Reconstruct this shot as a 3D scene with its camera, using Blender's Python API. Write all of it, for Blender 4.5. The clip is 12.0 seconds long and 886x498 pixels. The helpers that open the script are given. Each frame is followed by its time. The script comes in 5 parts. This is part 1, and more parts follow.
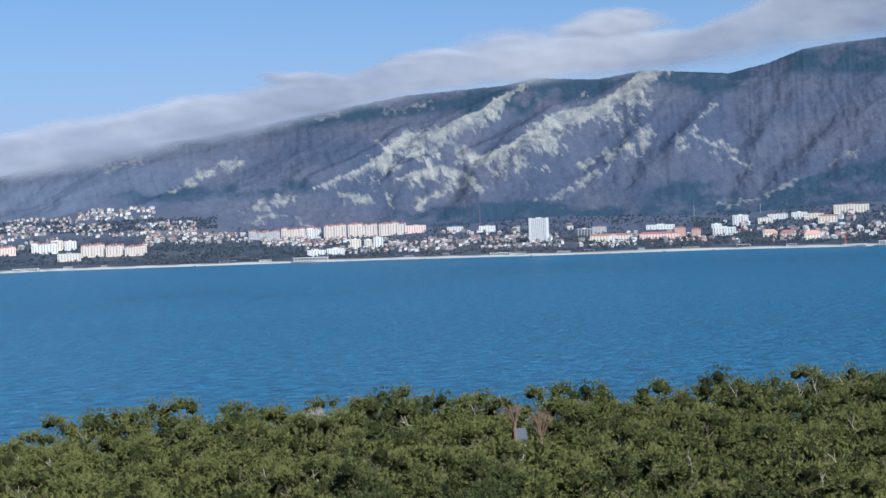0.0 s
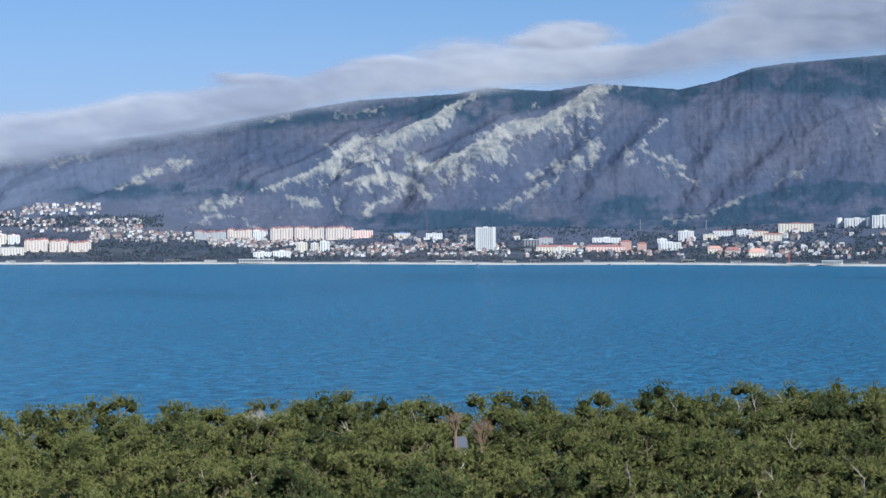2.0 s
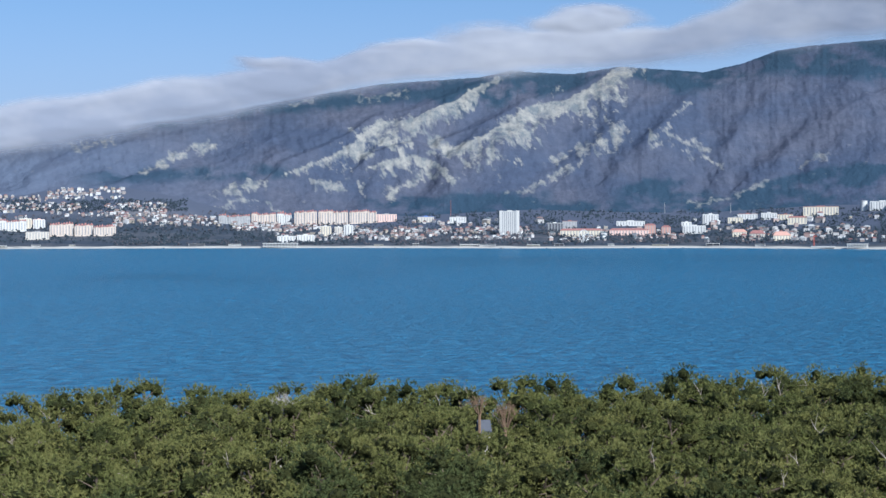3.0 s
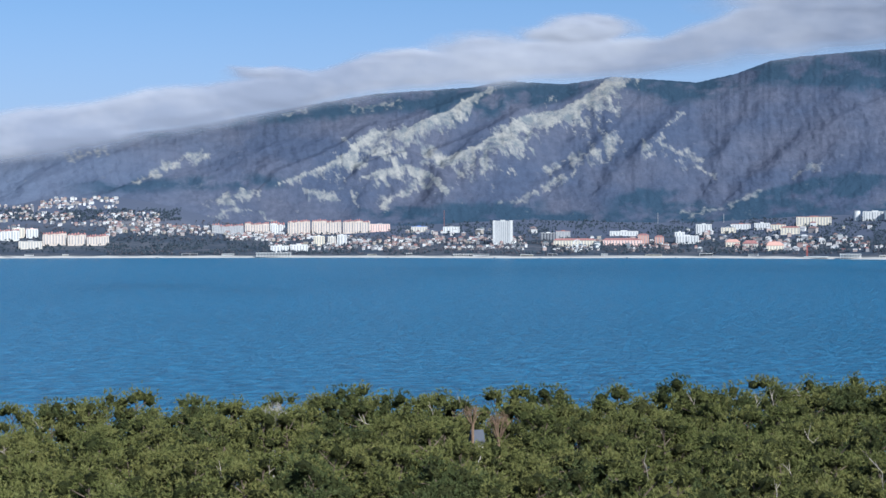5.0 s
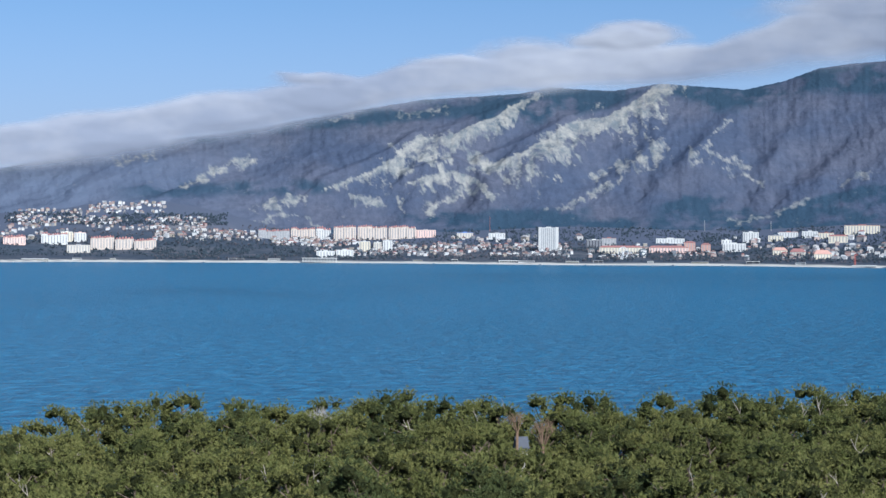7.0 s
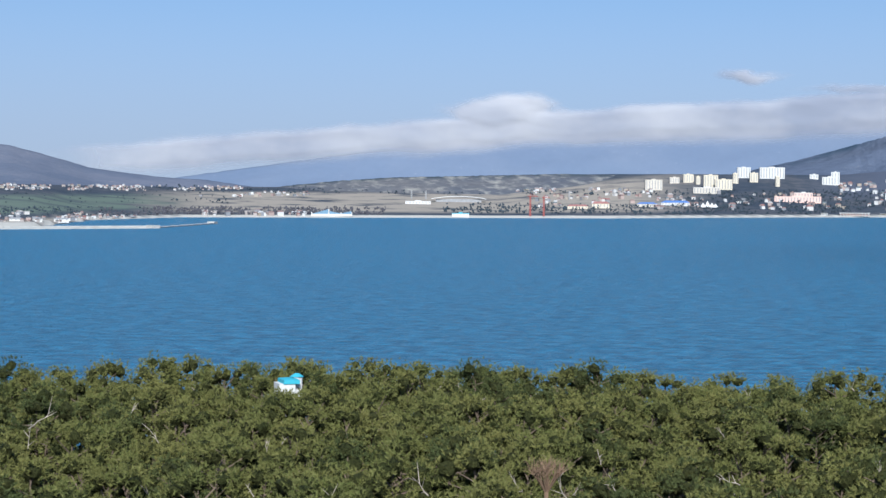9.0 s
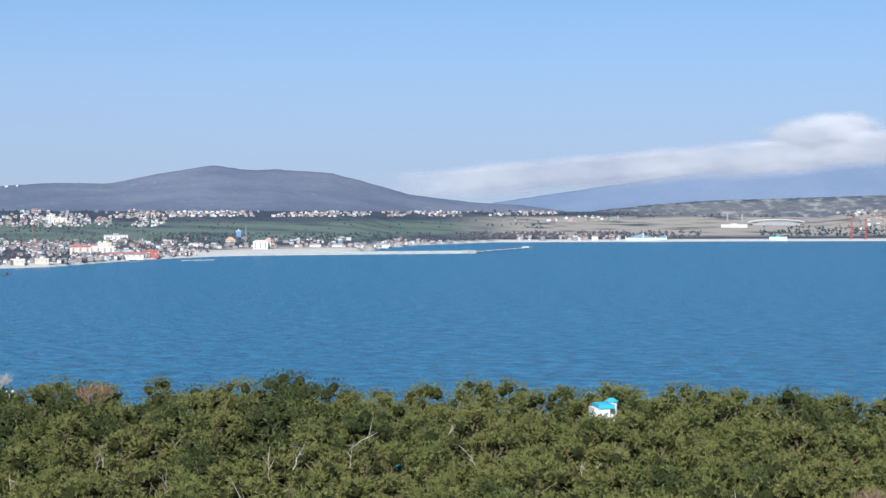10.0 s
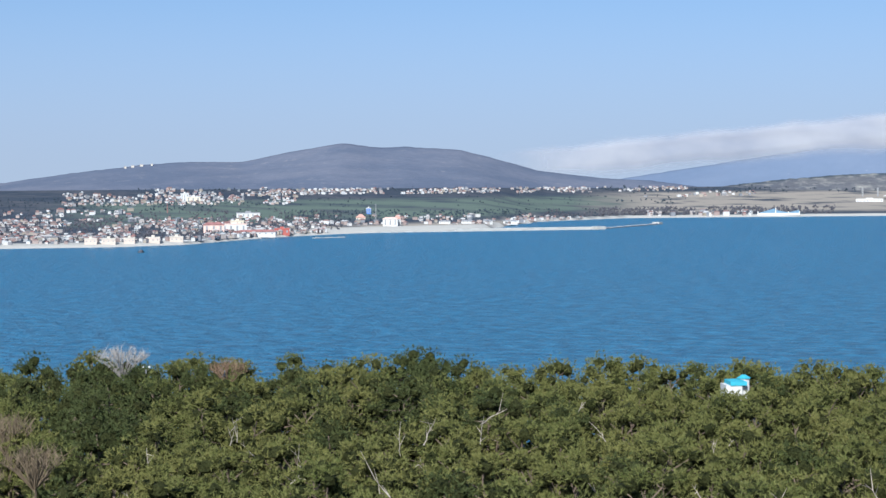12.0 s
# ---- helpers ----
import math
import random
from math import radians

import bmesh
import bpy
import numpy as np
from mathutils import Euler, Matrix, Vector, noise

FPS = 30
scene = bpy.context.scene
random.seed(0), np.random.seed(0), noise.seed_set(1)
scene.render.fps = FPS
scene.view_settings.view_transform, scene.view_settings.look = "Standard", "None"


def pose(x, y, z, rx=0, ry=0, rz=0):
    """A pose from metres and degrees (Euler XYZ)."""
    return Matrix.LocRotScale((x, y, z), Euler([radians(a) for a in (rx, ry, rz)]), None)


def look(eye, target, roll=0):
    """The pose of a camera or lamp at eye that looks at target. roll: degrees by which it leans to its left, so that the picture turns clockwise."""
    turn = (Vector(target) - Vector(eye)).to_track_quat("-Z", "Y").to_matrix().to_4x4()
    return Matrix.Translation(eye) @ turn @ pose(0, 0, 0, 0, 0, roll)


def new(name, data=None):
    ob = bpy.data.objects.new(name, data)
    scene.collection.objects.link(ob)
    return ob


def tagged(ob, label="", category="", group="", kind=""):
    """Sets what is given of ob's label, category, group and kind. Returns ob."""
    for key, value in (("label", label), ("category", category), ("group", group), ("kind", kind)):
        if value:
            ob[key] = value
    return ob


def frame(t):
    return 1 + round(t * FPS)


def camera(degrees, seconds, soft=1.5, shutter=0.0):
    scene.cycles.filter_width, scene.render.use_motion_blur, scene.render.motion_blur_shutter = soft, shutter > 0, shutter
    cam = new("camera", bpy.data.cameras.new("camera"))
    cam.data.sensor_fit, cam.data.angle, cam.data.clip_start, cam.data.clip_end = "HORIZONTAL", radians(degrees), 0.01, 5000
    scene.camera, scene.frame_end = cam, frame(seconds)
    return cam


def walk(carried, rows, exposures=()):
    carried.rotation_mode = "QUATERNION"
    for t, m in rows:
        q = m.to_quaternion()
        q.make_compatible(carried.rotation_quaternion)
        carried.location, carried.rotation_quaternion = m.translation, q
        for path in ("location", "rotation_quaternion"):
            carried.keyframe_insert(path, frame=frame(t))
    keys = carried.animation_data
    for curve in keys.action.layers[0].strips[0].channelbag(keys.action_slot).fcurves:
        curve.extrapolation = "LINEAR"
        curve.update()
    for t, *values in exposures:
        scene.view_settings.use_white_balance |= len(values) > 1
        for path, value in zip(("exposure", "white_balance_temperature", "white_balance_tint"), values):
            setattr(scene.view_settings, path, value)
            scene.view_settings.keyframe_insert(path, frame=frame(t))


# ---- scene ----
cam = camera(30.25, 12.0)
EYE = 45.0   # height of the lookout over the sea
# seconds, yaw, pitch, roll: the camera turns where it stands
TURNS = [
    (0.0, 1.683, -0.438, 1.968), (0.5, 0.758, -1.088, 1.666), (1.0, 0.507, -0.956, 1.139),
    (1.5, -0.147, -0.277, 0.443), (2.0, -0.179, -0.232, 0.098), (2.5, 0.550, -0.744, 0.165),
    (4.5, 0.726, -0.839, 0.204), (5.0, 0.420, -0.457, 0.138), (5.5, 0.242, -0.305, 0.037),
    (6.0, -0.086, -0.231, 0.098), (6.5, 0.000, -0.250, 0.000), (6.8, 0.480, -0.245, -0.080), (7.0, 2.014, -0.242, -0.226),
    (7.1, 3.320, -0.240, -0.300), (7.2, 5.600, -0.300, -0.380), (7.3, 8.186, -0.450, -0.450),
    (7.5, 13.034, -0.951, -0.611), (7.6, 16.254, -1.090, -0.600), (7.7, 19.456, -1.436, -0.610),
    (8.0, 25.600, -1.700, -0.560), (8.5, 30.600, -1.880, -0.470), (9.0, 34.000, -1.990, -0.390),
    (9.3, 36.316, -2.012, -0.325), (9.5, 38.055, -1.980, -0.134), (10.0, 44.942, -1.163, 0.117),
    (10.5, 50.128, -1.133, 0.408), (11.0, 51.207, -2.099, 0.517), (11.5, 50.420, -2.196, 0.506),
    (12.0, 49.448, -1.962, 0.497),
]
walk(cam, [(t, pose(0, 0, EYE, 90 + pitch, roll, yaw)) for t, yaw, pitch, roll in TURNS],
     [(t, 0.95 + more + (0.02 if t < 7 else -0.02), 5680 if t < 8 else 5880, 6) for t, more in ((0.0, 0.03), (0.5, 0.15), (1.0, 0.22), (1.5, 0.08), (2.5, 0.05), (4.5, 0.14), (5.5, 0.05), (6.5, 0.05), (7.5, 0.10), (9.5, 0.06), (10.0, 0.18), (10.5, -0.14), (11.0, 0.14), (11.5, 0.21), (12.0, 0.16))])

# ---- light: sun behind the lookout on its right, clear sky ----
SUN_SIDE, SUN_UP = 214.0, 36.0     # bearing to the left of straight ahead, height
world = bpy.data.worlds.new("world")
scene.world = world
world.use_nodes = True
wn = world.node_tree.nodes
sky = wn.new("ShaderNodeTexSky")
sky.sky_type, sky.sun_disc = "NISHITA", False
sky.sun_elevation, sky.sun_rotation = radians(SUN_UP), radians(-SUN_SIDE)
sky.altitude, sky.air_density, sky.dust_density, sky.ozone_density = 50, 1.0, 1.0, 2.0
# the low sky is a clear pale blue right down to the hills, with no white band
where = wn.new("ShaderNodeTexCoord")
lift = wn.new("ShaderNodeVectorMath")
lift.operation = "MULTIPLY_ADD"
lift.inputs[1].default_value, lift.inputs[2].default_value = (1, 1, 1.8), (0, 0, 0.13)
level = wn.new("ShaderNodeVectorMath")
level.operation = "NORMALIZE"
for p, q in ((where.outputs["Generated"], lift.inputs[0]), (lift.outputs[0], level.inputs[0]), (level.outputs[0], sky.inputs[0])):
    world.node_tree.links.new(p, q)
# a band of grey-lilac haze lies low over the hills all round
parts = wn.new("ShaderNodeSeparateXYZ")
low = wn.new("ShaderNodeMapRange")
low.interpolation_type = "SMOOTHSTEP"
low.inputs[1].default_value, low.inputs[2].default_value, low.inputs[3].default_value, low.inputs[4].default_value = 0.0, 0.19, 0.88, 0.0
tint = wn.new("ShaderNodeMix")
tint.data_type, tint.blend_type = "RGBA", "MULTIPLY"
tint.inputs[0].default_value = 1.0
tint.inputs[7].default_value = (0.98, 1.09, 1.09, 1)
haze = wn.new("ShaderNodeMix")
haze.data_type = "RGBA"
haze.inputs[7].default_value = (2.68, 2.88, 3.52, 1)
for p, q in ((where.outputs["Generated"], parts.inputs[0]), (parts.outputs[2], low.inputs[0]), (low.outputs[0], haze.inputs[0]), (sky.outputs[0], tint.inputs[6]), (tint.outputs[2], haze.inputs[6]), (haze.outputs[2], wn["Background"].inputs[0])):
    world.node_tree.links.new(p, q)
wn["Background"].inputs[1].default_value = 0.080
sun = new("sun", bpy.data.lights.new("sun", "SUN"))
sun.data.energy, sun.data.angle, sun.data.color = 3.2, radians(0.5), (1.0, 0.95, 0.87)
to_sun = Vector((-math.sin(radians(SUN_SIDE)) * math.cos(radians(SUN_UP)), math.cos(radians(SUN_SIDE)) * math.cos(radians(SUN_UP)), math.sin(radians(SUN_UP))))
sun.matrix_world = look(to_sun * 300, (0, 0, 0))


# ---- materials ----
def mat(name, rough=0.9):
    m = bpy.data.materials.new(name)
    m.use_nodes = True
    b = m.node_tree.nodes["Principled BSDF"]
    b.inputs["Roughness"].default_value = rough
    b.inputs["Specular IOR Level"].default_value = 0.2
    return m, m.node_tree.nodes, m.node_tree.links, b


def add(nodes, links, kind, **ins):
    n = nodes.new(kind)
    for k, v in ins.items():
        sock = n.inputs[int(k[1:])] if k[0] == "i" and k[1:].isdigit() else n.inputs[k.replace("_", " ")]
        if hasattr(v, "is_output"):
            links.new(v, sock)
        else:
            sock.default_value = v
    return n


def noise_fac(nodes, links, scale, detail=4, lo=0.35, hi=0.65, vec=None, stretch=None, rough=0.55):
    src = vec
    if src is None:
        src = nodes.new("ShaderNodeNewGeometry").outputs["Position"]
    if stretch:
        mp = nodes.new("ShaderNodeMapping")
        mp.inputs["Scale"].default_value = stretch
        links.new(src, mp.inputs["Vector"])
        src = mp.outputs[0]
    n = add(nodes, links, "ShaderNodeTexNoise", Scale=scale, Detail=detail, Roughness=rough)
    links.new(src, n.inputs["Vector"])
    r = add(nodes, links, "ShaderNodeMapRange")
    r.inputs[1].default_value, r.inputs[2].default_value = lo, hi
    links.new(n.outputs["Fac"], r.inputs[0])
    return r.outputs[0]


def mixc(nodes, links, fac, a, b):
    n = nodes.new("ShaderNodeMix")
    n.data_type = "RGBA"
    for sock, v in ((n.inputs[0], fac), (n.inputs[6], a), (n.inputs[7], b)):
        if hasattr(v, "is_output"):
            links.new(v, sock)
        else:
            sock.default_value = (*v, 1) if isinstance(v, tuple) else v
    return n.outputs[2]


def times(nodes, links, a, b, op="MULTIPLY"):
    n = nodes.new("ShaderNodeMath")
    n.operation = op
    n.use_clamp = True
    for i, v in enumerate((a, b)):
        if hasattr(v, "is_output"):
            links.new(v, n.inputs[i])
        else:
            n.inputs[i].default_value = v
    return n.outputs[0]


def attr(nodes, name):
    n = nodes.new("ShaderNodeAttribute")
    n.attribute_name = name
    return n.outputs["Fac"]


def bump(nodes, links, b, fac, strength, dist):
    n = add(nodes, links, "ShaderNodeBump", Strength=strength, Distance=dist)
    links.new(fac, n.inputs["Height"])
    links.new(n.outputs[0], b.inputs["Normal"])


def plain(name, colour, rough=0.85, var=0.25, scale=0.3, metal=0.0):
    """A surface of one colour with stains at two scales, and a little difference from piece to piece."""
    m, n, l, b = mat(name, rough)
    dark = tuple(c * (1 - var) for c in colour)
    big = noise_fac(n, l, scale, 3)
    fine = noise_fac(n, l, scale * 9, 2)
    c = mixc(n, l, big, dark, colour)
    c = mixc(n, l, times(n, l, fine, 0.35), c, tuple(min(1, v * 1.12) for v in colour))
    l.new(c, b.inputs["Base Color"])
    b.inputs["Metallic"].default_value = metal
    return m


def varied(name, colours, rough=0.85):
    """One kind of paint in several colours, picked house by house."""
    m, n, l, b = mat(name, rough)
    info = n.new("ShaderNodeObjectInfo")
    geo = n.new("ShaderNodeNewGeometry")
    ramp = n.new("ShaderNodeValToRGB")
    ramp.color_ramp.interpolation = "CONSTANT"
    el = ramp.color_ramp.elements
    while len(el) < len(colours):
        el.new(0.5)
    for i, c in enumerate(colours):
        el[i].position, el[i].color = i / len(colours), (*c, 1)
    s = n.new("ShaderNodeMath")
    s.operation = "ADD"
    l.new(info.outputs["Random"], s.inputs[0])
    l.new(geo.outputs["Random Per Island"], s.inputs[1])
    fr = n.new("ShaderNodeMath")
    fr.operation = "FRACT"
    l.new(s.outputs[0], fr.inputs[0])
    l.new(fr.outputs[0], ramp.inputs[0])
    c = mixc(n, l, times(n, l, noise_fac(n, l, 0.25, 3), 0.25), ramp.outputs[0], (0.25, 0.23, 0.21))
    l.new(c, b.inputs["Base Color"])
    return m


def woods_material(name, wood, wood2, pine, pale, pale2, relief=10.0, grain=0.45):
    """A far slope: leafless woods, dark pine stands, and pale bare grass and scree where 'bare' says so. The colours
    given carry the haze of distance.
    """
    m, n, l, b = mat(name, 1.0)
    b.inputs["Specular IOR Level"].default_value = 0.0
    c = mixc(n, l, noise_fac(n, l, 0.0045, 6, 0.4, 0.62), wood, wood2)
    c = mixc(n, l, times(n, l, noise_fac(n, l, 0.05, 4, 0.3, 0.7), grain), c, tuple(v * 0.55 for v in wood))
    # thicker haze over the left end is mixed in as a paler blue
    c = mixc(n, l, attr(n, "haze_pale"), c, (0.102, 0.124, 0.178))
    stand = times(n, l, attr(n, "pine"), noise_fac(n, l, 0.012, 5, 0.38, 0.5))
    c = mixc(n, l, stand, c, pine)
    grass = mixc(n, l, noise_fac(n, l, 0.035, 6, 0.38, 0.62, stretch=(1.0, 1.0, 0.35), rough=0.7), pale, pale2)
    # bare ground thins out in speckles towards its edge
    speck = times(n, l, noise_fac(n, l, 0.018, 6, 0.25, 0.75, stretch=(1.0, 1.0, 0.6), rough=0.7), 0.55)
    fine = times(n, l, noise_fac(n, l, 0.075, 5, 0.28, 0.72, stretch=(1.0, 1.0, 0.7), rough=0.7), 0.45)
    total = n.new("ShaderNodeMath")
    l.new(speck, total.inputs[0])
    l.new(fine, total.inputs[1])
    edge = n.new("ShaderNodeMath")
    l.new(total.outputs[0], edge.inputs[0])
    l.new(attr(n, "bare"), edge.inputs[1])
    cut = n.new("ShaderNodeMapRange")
    cut.inputs[1].default_value, cut.inputs[2].default_value = 0.72, 1.34
    l.new(edge.outputs[0], cut.inputs[0])
    bare = cut.outputs[0]
    c = mixc(n, l, bare, c, grass)
    l.new(c, b.inputs["Base Color"])
    bump(n, l, b, noise_fac(n, l, 0.03, 6, 0.2, 0.8, rough=0.65), 0.6, relief)
    return m


# the blue haze of distance is put into these base colours
mat_mountain = woods_material("hazed_winter_slope", (0.064, 0.081, 0.128), (0.096, 0.104, 0.143), (0.032, 0.056, 0.088), (0.285, 0.274, 0.255), (0.13, 0.146, 0.162))
mat_far = woods_material("hazed_distant_slope", (0.135, 0.175, 0.258), (0.15, 0.188, 0.268), (0.15, 0.20, 0.30), (0.34, 0.36, 0.42), (0.30, 0.33, 0.40), 1.0, 0.08)
mat_terrace = woods_material("hazed_terrace_scrub", (0.112, 0.120, 0.145), (0.160, 0.156, 0.165), (0.055, 0.072, 0.085), (0.36, 0.34, 0.31), (0.28, 0.27, 0.25), 6.0)
mat_hill = woods_material("hazed_hill_woods", (0.120, 0.140, 0.195), (0.160, 0.172, 0.222), (0.06, 0.088, 0.115), (0.36, 0.33, 0.32), (0.30, 0.28, 0.28), 4.0, 0.22)


def ground_material():
    m, n, l, b = mat("land", 1.0)
    b.inputs["Specular IOR Level"].default_value = 0.0
    c = mixc(n, l, noise_fac(n, l, 0.006, 5, 0.42, 0.6), (0.058, 0.070, 0.094), (0.095, 0.098, 0.114))
    c = mixc(n, l, times(n, l, noise_fac(n, l, 0.04, 4, 0.4, 0.6), 0.6), c, (0.038, 0.052, 0.072))
    c = mixc(n, l, times(n, l, attr(n, "green"), noise_fac(n, l, 0.01, 4, 0.3, 0.55)), c, (0.125, 0.158, 0.135))
    c = mixc(n, l, times(n, l, attr(n, "straw"), noise_fac(n, l, 0.012, 5, 0.3, 0.5)), c, (0.31, 0.272, 0.235))
    c = mixc(n, l, attr(n, "litter"), c, (0.055, 0.047, 0.032))
    # upper ground takes the mountain's tone, with its painted haze blue
    c = mixc(n, l, times(n, l, attr(n, "hazed_upland"), 0.9), c, (0.085, 0.098, 0.138))
    c = mixc(n, l, attr(n, "sand"), c, (0.46, 0.435, 0.40))
    l.new(c, b.inputs["Base Color"])
    bump(n, l, b, noise_fac(n, l, 0.15, 4, 0.2, 0.8), 0.5, 2.0)
    return m


mat_ground = ground_material()


def water_material():
    m, n, l, b = mat("sea_water", 0.28)
    geo = n.new("ShaderNodeNewGeometry").outputs["Position"]
    # wave crests lie across the wind: short across, drawn out along it
    flow = n.new("ShaderNodeCombineXYZ")
    for k, way in enumerate(((0.906, 0.423, 0), (-0.423, 0.906, 0))):
        dot = n.new("ShaderNodeVectorMath")
        dot.operation = "DOT_PRODUCT"
        dot.inputs[1].default_value = [v * (0.13, 0.20)[k] for v in way]
        l.new(geo, dot.inputs[0])
        l.new(dot.outputs["Value"], flow.inputs[k])
    patch = noise_fac(n, l, 0.0020, 2, 0.50, 0.66, geo, (0.30, 1.0, 1.0))
    swell = noise_fac(n, l, 0.04, 3, 0.35, 0.65, geo)
    trough_shade = noise_fac(n, l, 1.0, 4, 0.42, 0.58, flow.outputs[0], None, 0.62)
    c = mixc(n, l, times(n, l, patch, 0.35), (0.031, 0.178, 0.325), (0.008, 0.085, 0.16))
    c = mixc(n, l, times(n, l, attr(n, "gust"), 0.85), c, (0.006, 0.078, 0.150))
    c = mixc(n, l, times(n, l, swell, 0.4), c, (0.036, 0.196, 0.352))
    # shade in the wave troughs, then highlights on the crests, both as base colour
    c = mixc(n, l, times(n, l, trough_shade, 0.9), c, (0.010, 0.080, 0.160))
    c = mixc(n, l, times(n, l, noise_fac(n, l, 0.8, 5, 0.52, 0.66, flow.outputs[0], None, 0.70), 0.6), c, (0.062, 0.27, 0.46))
    l.new(c, b.inputs["Base Color"])
    b.inputs["Specular IOR Level"].default_value = 0.15
    b.inputs["IOR"].default_value = 1.33
    chop = noise_fac(n, l, 0.30, 5, 0.2, 0.8, geo, None, 0.62)
    tall = n.new("ShaderNodeMath")
    l.new(chop, tall.inputs[0])
    l.new(noise_fac(n, l, 1.0, 4, 0.3, 0.7, flow.outputs[0], None, 0.6), tall.inputs[1])
    bump(n, l, b, tall.outputs[0], 1.0, 3.0)
    return m


mat_sea = water_material()


def cloud_material():
    m, n, l, b = mat("cloud", 1.0)
    geo = n.new("ShaderNodeNewGeometry").outputs["Position"]
    wisps = noise_fac(n, l, 0.0032, 5, 0.25, 0.75, geo, (1, 1, 1.6), 0.5)
    a = n.new("ShaderNodeMath")
    a.operation = "MULTIPLY_ADD"
    l.new(wisps, a.inputs[0])
    a.inputs[1].default_value = 0.22
    l.new(attr(n, "thick"), a.inputs[2])
    veil = n.new("ShaderNodeMapRange")
    veil.interpolation_type = "SMOOTHSTEP"
    veil.inputs[1].default_value, veil.inputs[2].default_value, veil.inputs[4].default_value = 0.20, 0.86, 0.96
    l.new(a.outputs[0], veil.inputs[0])
    tone = mixc(n, l, noise_fac(n, l, 0.0030, 4, 0.35, 0.68, geo, (1, 1, 1.5)), (0.222, 0.237, 0.292), (0.362, 0.358, 0.388))
    d = n.new("ShaderNodeBsdfDiffuse")
    l.new(tone, d.inputs["Color"])
    clear = n.new("ShaderNodeBsdfTransparent")
    mx = n.new("ShaderNodeMixShader")
    l.new(veil.outputs[0], mx.inputs[0])
    l.new(clear.outputs[0], mx.inputs[1])
    l.new(d.outputs[0], mx.inputs[2])
    l.new(mx.outputs[0], n["Material Output"].inputs["Surface"])
    n.remove(b)
    return m


mat_cloud = cloud_material()


def needles_material(name, a, b2, c2, grain):
    m, n, l, b = mat(name, 0.8)
    b.inputs["Specular IOR Level"].default_value = 0.12
    c = mixc(n, l, noise_fac(n, l, 0.16, 2, 0.36, 0.64), a, b2)
    geo = n.new("ShaderNodeNewGeometry")
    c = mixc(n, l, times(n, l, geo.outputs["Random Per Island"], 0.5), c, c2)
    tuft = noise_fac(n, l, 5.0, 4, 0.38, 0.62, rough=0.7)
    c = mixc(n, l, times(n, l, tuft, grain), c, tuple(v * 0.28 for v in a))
    l.new(c, b.inputs["Base Color"])
    through_light = n.new("ShaderNodeBsdfTranslucent")
    l.new(c, through_light.inputs["Color"])
    both = n.new("ShaderNodeMixShader")
    both.inputs[0].default_value = 0.22
    l.new(b.outputs[0], both.inputs[1])
    l.new(through_light.outputs[0], both.inputs[2])
    l.new(both.outputs[0], n["Material Output"].inputs["Surface"])
    if grain > 0.5:
        bump(n, l, b, noise_fac(n, l, 4.0, 5, 0.2, 0.8, rough=0.7), 1.0, 0.5)
    return m


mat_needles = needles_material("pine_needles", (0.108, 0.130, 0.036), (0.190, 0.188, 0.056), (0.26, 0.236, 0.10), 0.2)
# for darker pines, and for those that colour in a shadowed gap
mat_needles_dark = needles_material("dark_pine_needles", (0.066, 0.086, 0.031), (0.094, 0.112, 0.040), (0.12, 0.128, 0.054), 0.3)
# filler lumps inside the crowns; a darker colour gives the shade between tufts
mat_core = needles_material("shaded_inner_foliage", (0.070, 0.084, 0.026), (0.105, 0.112, 0.036), (0.10, 0.10, 0.04), 0.62)
mat_bark = plain("pine_bark", (0.16, 0.12, 0.09), 0.95, 0.4, 3.0)
mat_dead = plain("dead_wood", (0.42, 0.36, 0.30), 0.95, 0.35, 3.0)
mat_twigs = plain("bare_twigs", (0.23, 0.15, 0.10), 0.95, 0.3, 2.0)


# ---- meshes ----
def mesh_from(name, verts, faces, materials=(), attrs=None, smooth=False, slots=None):
    me = bpy.data.meshes.new(name)
    me.from_pydata(verts if isinstance(verts, list) else verts.tolist(), [], faces if isinstance(faces, list) else faces.tolist())
    for m in materials:
        me.materials.append(m)
    for k, v in (attrs or {}).items():
        me.attributes.new(k, "FLOAT", "POINT").data.foreach_set("value", np.asarray(v, dtype=np.float32))
    if smooth:
        me.polygons.foreach_set("use_smooth", [True] * len(me.polygons))
    if slots is not None:
        me.polygons.foreach_set("material_index", slots)
    me.update()
    return me


def part(name, bm, material, parent=None, label=""):
    me = bpy.data.meshes.new(name)
    bm.to_mesh(me)
    bm.free()
    me.materials.append(material)
    ob = new(name, me)
    ob.parent = parent
    if label:
        ob["label"] = label
    return ob


def grid_faces(na, nr):
    i = np.arange(na - 1)[:, None] * nr + np.arange(nr - 1)[None, :]
    return np.stack([i, i + 1, i + nr + 1, i + nr], -1).reshape(-1, 4)


def ip(x, pts):
    return np.interp(x, pts[0::2], pts[1::2])


def fbm(x, y, z=0.0, octaves=4):
    return noise.fractal((x, y, z), 0.9, 2.1, octaves, noise_basis="PERLIN_ORIGINAL")


